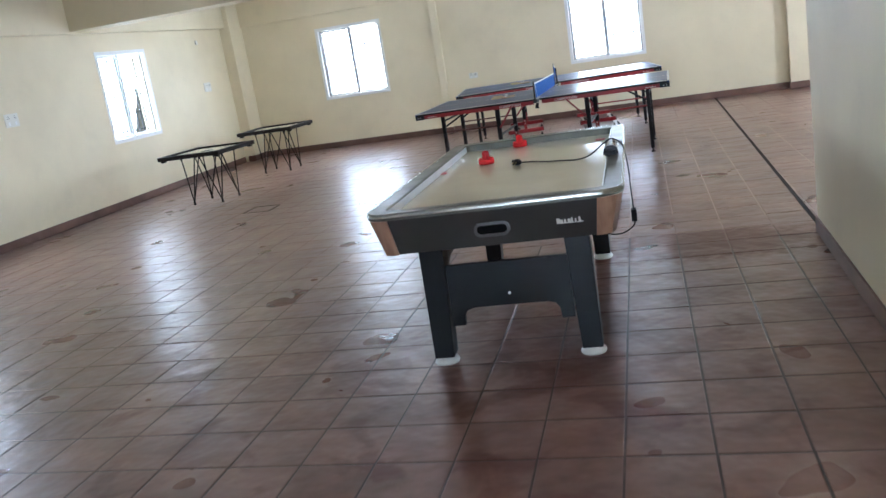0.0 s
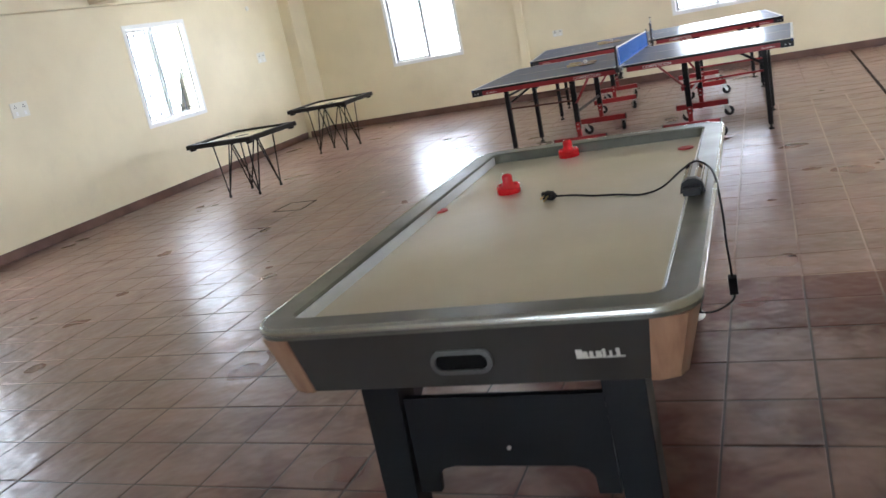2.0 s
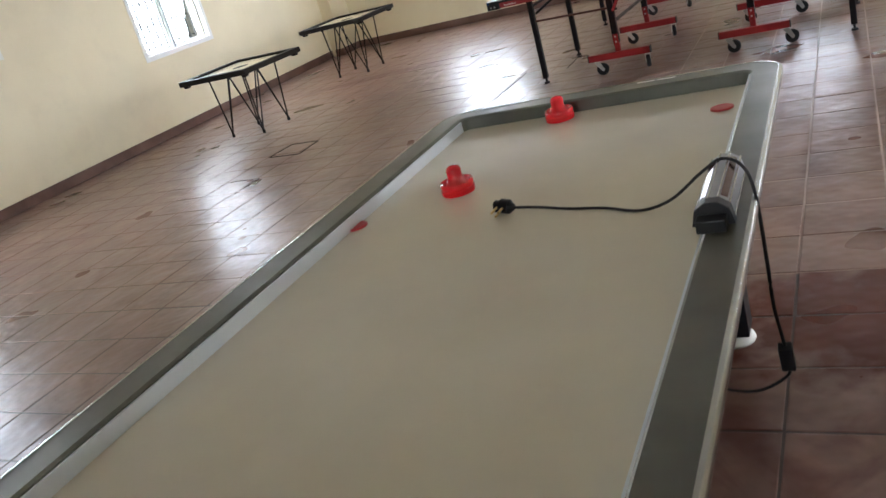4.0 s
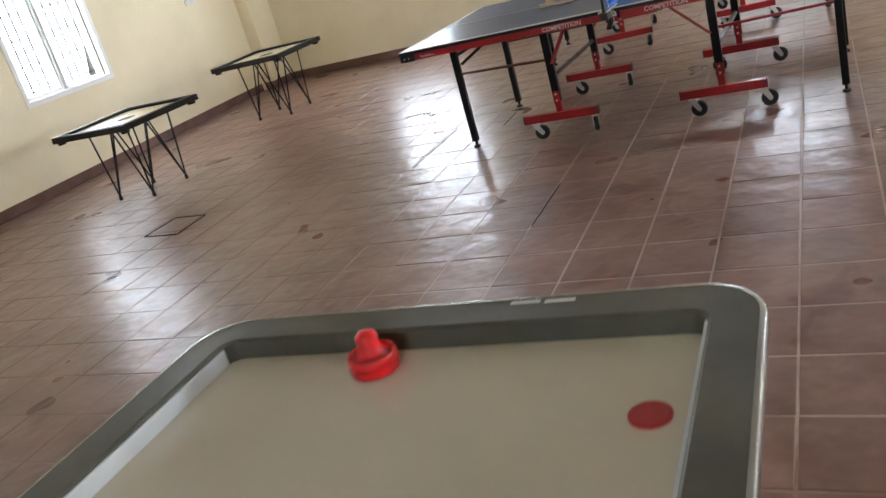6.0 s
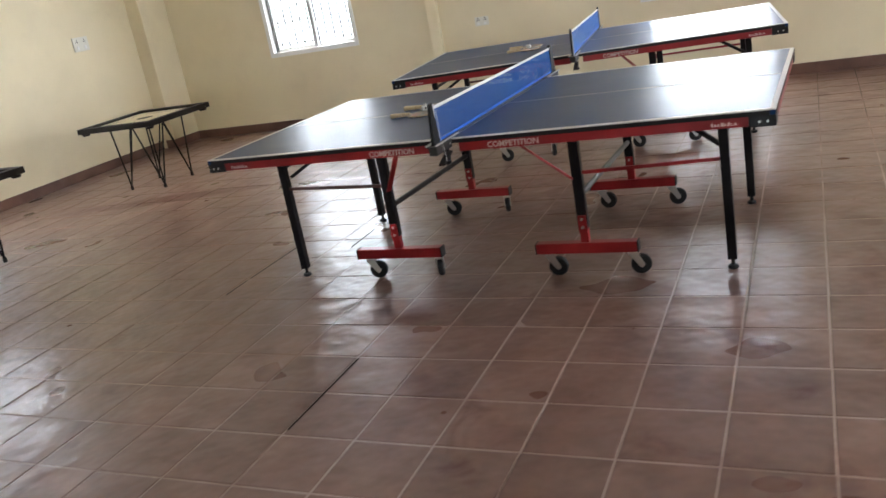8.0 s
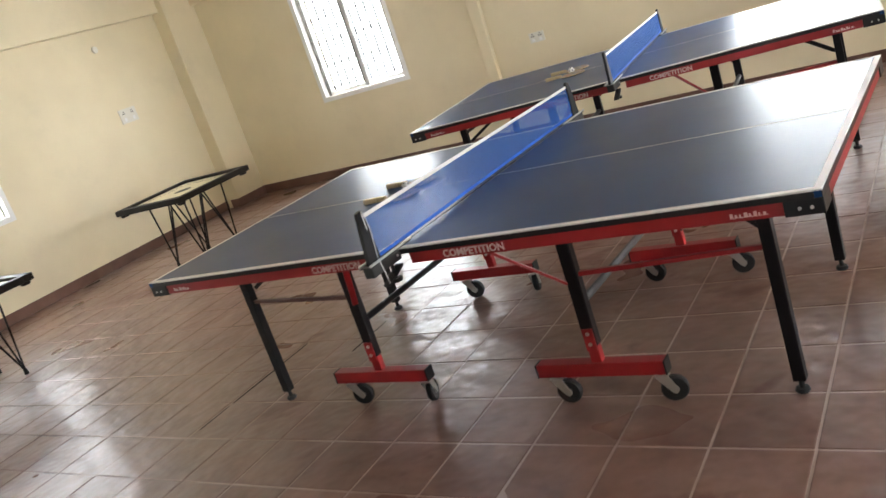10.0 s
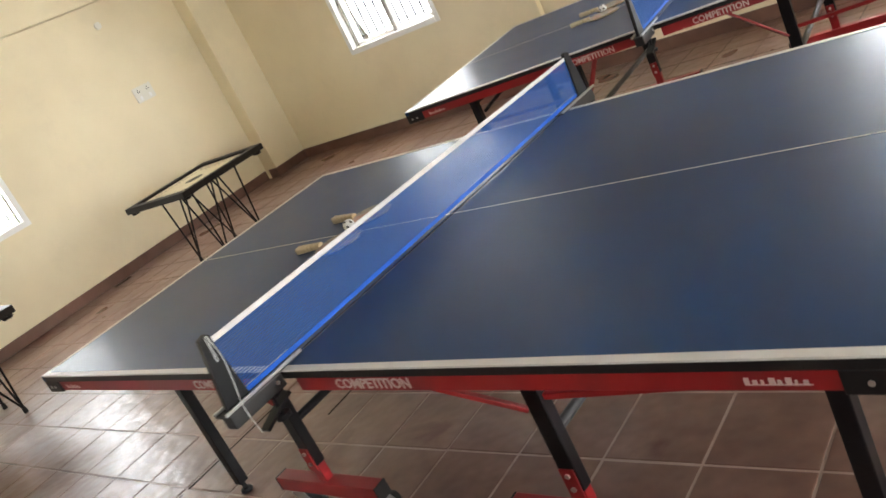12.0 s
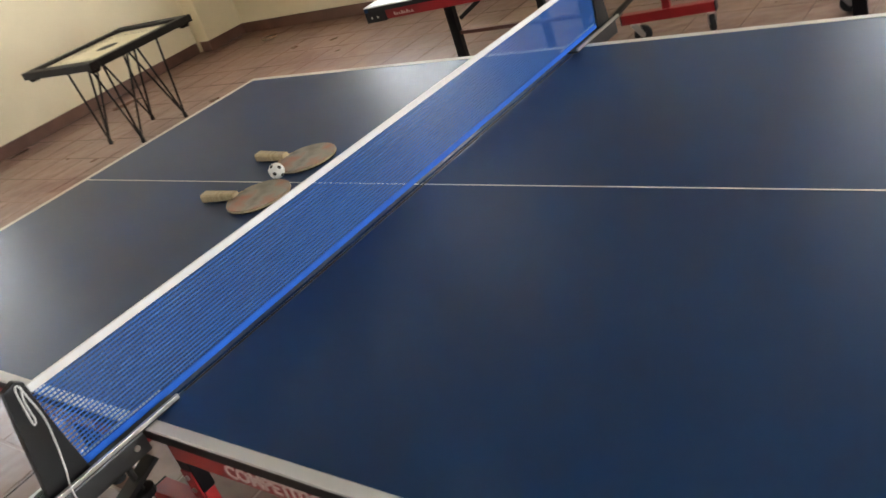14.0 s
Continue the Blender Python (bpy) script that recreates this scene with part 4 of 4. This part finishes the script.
def puck(x, y, label):
    b = thing("puck", pose(x, y, FZ + 0.0003), label, "puck", "pucks")
    bm = bmesh.new()
    lathe(bm, [(0.030, 0.0), (0.032, 0.001), (0.032, 0.005), (0.030, 0.006), (0.024, 0.006), (0.023, 0.0052)], 30)
    part("disc", bm, M_DISC, b, smooth=True)


mallet(0.303, -5.097, 20)
mallet(0.408, -4.497, -10)
puck(0.076, -5.285, "flat red puck lying beside the side rail")
puck(0.933, -4.640, "flat red puck lying near a corner of the field")
st = thing("stick", pose(0.498, -4.418, FZ + 0.001, 0, 0, 2), "thin black stick lying along the end rail", "stick")
bm = bmesh.new()
bar(bm, (-0.095, 0, 0.003), (0.095, 0, 0.003), 0.012, 0.010)
part("rod", bm, M_PLASTIC_B, st, bevel=0.002)


def scoreboard():
    RZ = 0.7935
    b = thing("score_unit", pose(1.048, -5.442, RZ, 0, 0, 2.4), "silver and black score unit with dark red display on rim", "score unit")
    m = Matrix(((1, 0, 0, 0), (0, 0, 1, 0), (0, 1, 0, 0), (0, 0, 0, 1)))
    hh = 0.042
    bm = bmesh.new()
    extrude_poly(bm, [(-0.036, 0), (0.036, 0), (0.029, 0.03), (0.01, hh), (-0.01, hh), (-0.029, 0.03)], -0.10, 0.155, m)
    part("housing", bm, M_HOUSING, b, "dark steel housing", bevel=0.001)
    for s in (-1, 1):
        q = math.degrees(math.atan2(hh - 0.03, 0.019))
        bm = bmesh.new()
        box(bm, -0.0082, 0.0062, -0.08, 0.135, 0, 0.0015)
        bmesh.ops.transform(bm, matrix=pose(s * 0.0192, 0, 0.0368, 0, s * q, 0), verts=bm.verts[:])
        part("display", bm, M_REDD, b, "dark red display strip")
        for e in ((s * 0.0095, hh + 0.0005), (s * 0.0292, 0.0305), (s * 0.0355, 0.004)):
            bm = bmesh.new()
            rod(bm, (e[0], -0.1, e[1]), (e[0], 0.155, e[1]), 0.0021, 8)
            part("edge_rib", bm, M_TRIM, b, "bright aluminium rib", smooth=True)
    bm = bmesh.new()
    extrude_poly(bm, [(-0.039, 0), (0.039, 0), (0.032, 0.032), (0.012, hh + 0.004), (-0.012, hh + 0.004), (-0.032, 0.032)], -0.13, -0.1002, m)
    part("end_cap", bm, M_PLASTIC_B, b, "black end cap", bevel=0.002)
    part("bracket", B((-0.027, 0.027, -0.165, -0.131, 0, 0.024)), M_PLASTIC_B, b, bevel=0.002)


scoreboard()
cable = thing("power_cable", pose(0.012, 0.03, 0.008), "black mains cable with plug draped over air hockey rim", "cable")
tube("cord", [(0.53, -5.325, 0.757), (0.60, -5.338, 0.756), (0.675, -5.345, 0.748), (0.76, -5.358, 0.7465), (0.85, -5.395, 0.747), (0.92, -5.395, 0.765), (0.985, -5.375, 0.81),
              (1.03, -5.37, 0.834), (1.07, -5.39, 0.822), (1.10, -5.47, 0.795), (1.118, -5.56, 0.70), (1.120, -5.57, 0.60), (1.12, -5.52, 0.50), (1.118, -5.48, 0.43), (1.11, -5.46, 0.37),
              (1.03, -5.46, 0.33), (0.92, -5.45, 0.36), (0.75, -5.42, 0.50), (0.62, -5.42, 0.56)], 0.0036, M_CORD, cable)
bm = bmesh.new()
rod(bm, (0.530, -5.325, 0.758), (0.518, -5.322, 0.759), 0.008, 14, 0.017)
rod(bm, (0.518, -5.322, 0.759), (0.496, -5.318, 0.762), 0.018, 14)
rod(bm, (0.496, -5.318, 0.762), (0.482, -5.315, 0.760), 0.0135, 14, 0.016)
plug = part("plug", bm, M_PLASTIC_B, cable, "black moulded plug", smooth=True)
bm = bmesh.new()
for d in ((0.009, 0.002), (-0.009, 0.002), (0, -0.007)):
    rod(bm, (0.497 + d[0], -5.328, 0.761 + d[1]), (0.492 + d[0], -5.356, 0.757 + d[1]), 0.003, 8)
part("pin", bm, M_BRASS, plug, "brass pins")
bm = bmesh.new()
bar(bm, (1.120, -5.505, 0.470), (1.118, -5.475, 0.400), 0.028, 0.022)
part("inline_box", bm, M_PLASTIC_B, cable, "black in-line filter box", bevel=0.004)


# ---- carrom boards on wire stands ----
def carrom(m, label):
    t = thing("carrom_board", m, label, "carrom board", "carrom boards")
    h = 0.435
    f = 0.07
    zt, zb = 0.0, -0.05
    part("playing_surface", B((-h + f - 0.01, h - f + 0.01, -h + f - 0.01, h - f + 0.01, zt - 0.035, zt - 0.022)), M_CARR, t, "pale plywood playing surface")
    for s in (-1, 1):
        a, b = sorted((s * h, s * (h - f)))
        part("frame_rail", B((-h, h, a, b, zb, zt)), M_CARRF, t, "black wooden rail", bevel=0.006)
        part("frame_rail", B((a, b, -h + f, h - f, zb, zt)), M_CARRF, t, "black wooden rail", bevel=0.006)
    z = zt - 0.0216
    bm = bmesh.new()
    lathe(bm, [(0.078, z), (0.078, z + 0.0004)], 36)
    part("centre_circle", bm, M_CARRF, t, "black centre circle")
    for sx in (-1, 1):
        for sy in (-1, 1):
            bm = bmesh.new()
            lathe(bm, [(0.024, z), (0.024, z + 0.0005)], 20, pose(sx * (h - f - 0.026), sy * (h - f - 0.026), 0))
            part("pocket", bm, M_PLASTIC_B, t, "black corner pocket")
            bm = bmesh.new()
            lathe(bm, [(0.03, zb - 0.022), (0.036, zb - 0.012), (0.036, zb - 0.0005)], 16, pose(sx * (h - 0.05), sy * (h - 0.05), 0))
            part("corner_pad", bm, M_CARRF, t, smooth=True)
    for k in range(4):
        bm = bmesh.new()
        box(bm, -0.24, 0.24, -0.285, -0.282, z, z + 0.0004)
        box(bm, -0.24, 0.24, -0.252, -0.249, z, z + 0.0004)
        bmesh.ops.transform(bm, matrix=pose(0, 0, 0, 0, 0, 90 * k), verts=bm.verts[:])
        part("base_line", bm, M_CARRF, t)
    return t


def carrom_stand(m):
    t = thing("folding_stand", m, "black wire folding stand carrying a carrom board", "stand", "folding stands")
    ft = [(-0.205, -0.2), (0.205, -0.2), (0.205, 0.2), (-0.205, 0.2)]
    tp = [(-0.235, -0.235), (0.235, -0.235), (0.235, 0.235), (-0.235, 0.235)]
    mid = [(0, -0.20), (0.20, 0), (0, 0.20), (-0.20, 0)]
    top = 0.612
    for k in range(4):
        f = ft[k]
        for a in (tp[k], mid[k], mid[(k - 1) % 4]):
            bm = bmesh.new()
            rod(bm, (f[0], f[1], 0.03), (a[0], a[1], top - 0.01), 0.0075, 8)
            part("rod", bm, M_BLACK, t, smooth=True)
        bm = bmesh.new()
        lathe(bm, [(0.014, 0.0), (0.016, 0.005), (0.014, 0.035), (0.009, 0.042)], 12, pose(f[0], f[1], 0))
        part("foot", bm, M_RUBBER, t, "black rubber foot", smooth=True)
    for a in tp + mid:
        bm = bmesh.new()
        lathe(bm, [(0.012, top - 0.03), (0.014, top - 0.02), (0.014, top), ], 10, pose(a[0], a[1], 0))
        part("joint", bm, M_PLASTIC_B, t, smooth=True)
    return t


C1, C2 = pose(-4.285, -0.275, 0, 0, 0, -3.6), pose(-4.42, 2.06, 0, 0, 0, 1)
carrom(C1 @ pose(0, 0, 0.662), "black-framed pale carrom board on wire stand beneath window")
carrom(C2 @ pose(0, 0, 0.662), "black-framed pale carrom board on wire stand by corner column")
s1 = carrom_stand(C1)
copy_thing(s1, C2)


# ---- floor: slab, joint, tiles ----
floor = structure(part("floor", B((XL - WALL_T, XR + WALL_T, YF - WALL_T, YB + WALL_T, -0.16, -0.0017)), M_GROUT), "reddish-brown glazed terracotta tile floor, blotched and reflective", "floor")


def tiles():
    rnd = random.Random(4)
    px, py, gap = 0.305, 0.3085, 0.0075

    def chamfered(hx, hy, c=0.0028):
        z0, z1, z2 = -0.0022, -c * 0.4, 0.0
        v = [(sx * hx, sy * hy, z0) for sx, sy in ((-1, -1), (1, -1), (1, 1), (-1, 1))]
        v += [(sx * hx, sy * hy, z1) for sx, sy in ((-1, -1), (1, -1), (1, 1), (-1, 1))]
        v += [(sx * (hx - c), sy * (hy - c), z2) for sx, sy in ((-1, -1), (1, -1), (1, 1), (-1, 1))]
        f = [(8, 9, 10, 11)]
        for k in (0, 4):
            for i in range(4):
                f.append((k + i, k + (i + 1) % 4, k + 4 + (i + 1) % 4, k + 4 + i))
        return v, f
    def skewed(v):
        return [(x - 0.030 * y, y + 0.008 * x, z) for x, y, z in v]
    kinds = []
    for k in range(5):
        v, f = chamfered((px - gap - 0.0012 * (k % 3)) / 2, (py - gap - 0.0012 * ((k + 1) % 3)) / 2)
        v = skewed(v)
        me = bpy.data.meshes.new("tile")
        me.from_pydata(v, [], f)
        me.materials.append(M_TILE)
        kinds.append((me, v, f))
    cells = []
    for i in range(-30, 40):
        for j in range(-50, 30):
            # tile corners lie on a grid through (0.905, 0.095), turned a little
            u, w = (i + 0.5) * px, (j + 0.5) * py
            y = 0.138 + w + 0.008 * u
            x = 0.944 + u - 0.030 * (y + 1.7)
            if x < XL - 0.1 - 0.024 * (y - 1.7) or x > XR + 0.1 or y < YF - 0.1 or y > YB + 0.1:
                continue
            if abs(x - (2.205 - 0.0194 * (y - PWY))) < 0.0 or (PWX + 0.02 < x < PWX + 0.22 and y < PWY - 0.16):
                continue
            cells.append((x, y))
    near = sorted(cells, key=lambda c: (c[0] - 0.7) ** 2 * 1.3 + (max(0, abs(c[1] + 4.8) - 2.2)) ** 2 * 1.5)
    ids = set(near[:300])
    V, F = [], []
    for c in cells:
        me, v, f = kinds[rnd.randrange(5)]
        tz, tx, ty = rnd.uniform(-0.0004, 0.0004), rnd.gauss(0, 0.15), rnd.gauss(0, 0.15)
        mm = pose(c[0], c[1], tz, tx, ty, rnd.uniform(-0.15, 0.15))
        if c in ids:
            ob = new("tile", me)
            ob.parent = floor
            ob.matrix_basis = mm
        else:
            n = len(V)
            V += [tuple(mm @ Vector(p)) for p in v]
            F += [tuple(n + q for q in fc) for fc in f]
    me = bpy.data.meshes.new("tiles")
    me.from_pydata(V, [], F)
    me.materials.append(M_TILE)
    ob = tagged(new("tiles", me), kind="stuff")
    ob.parent = floor


bm = bmesh.new()
xa, xb = 2.205, 2.035
extrude_poly(bm, [(xa - 0.014, PWY), (xa + 0.014, PWY), (xb + 0.014, YB - 0.02), (xb - 0.014, YB - 0.02)], -0.0016, 0.0025)
structure(part("floor_joint", bm, M_DARK), "dark joint strip across the tile floor at the opening", "floor joint")
for k, (x0, y0, x1, y1) in enumerate([(-3.005, -1.165, -3.30, -1.15), (-3.30, -1.15, -3.305, -1.48), (-3.305, -1.48, -2.98, -1.51), (-2.98, -1.51, -3.005, -1.165),
                                      (-1.505, -0.74, -1.525, 0.1), (-0.26, -2.0, -0.275, -1.43), (-1.12, 0.32, -1.105, -0.02), (-2.98, -2.07, -3.27, -2.065), (-2.98, -2.07, -2.985, -2.38)]):
    bm = bmesh.new()
    bar(bm, (x0, y0, 0.0006), (x1, y1, 0.0006), 0.021 if k < 4 else 0.008, 0.0016)
    ob = part("open_joint", bm, M_DARK, floor, "dark open tile joint")
tiles()
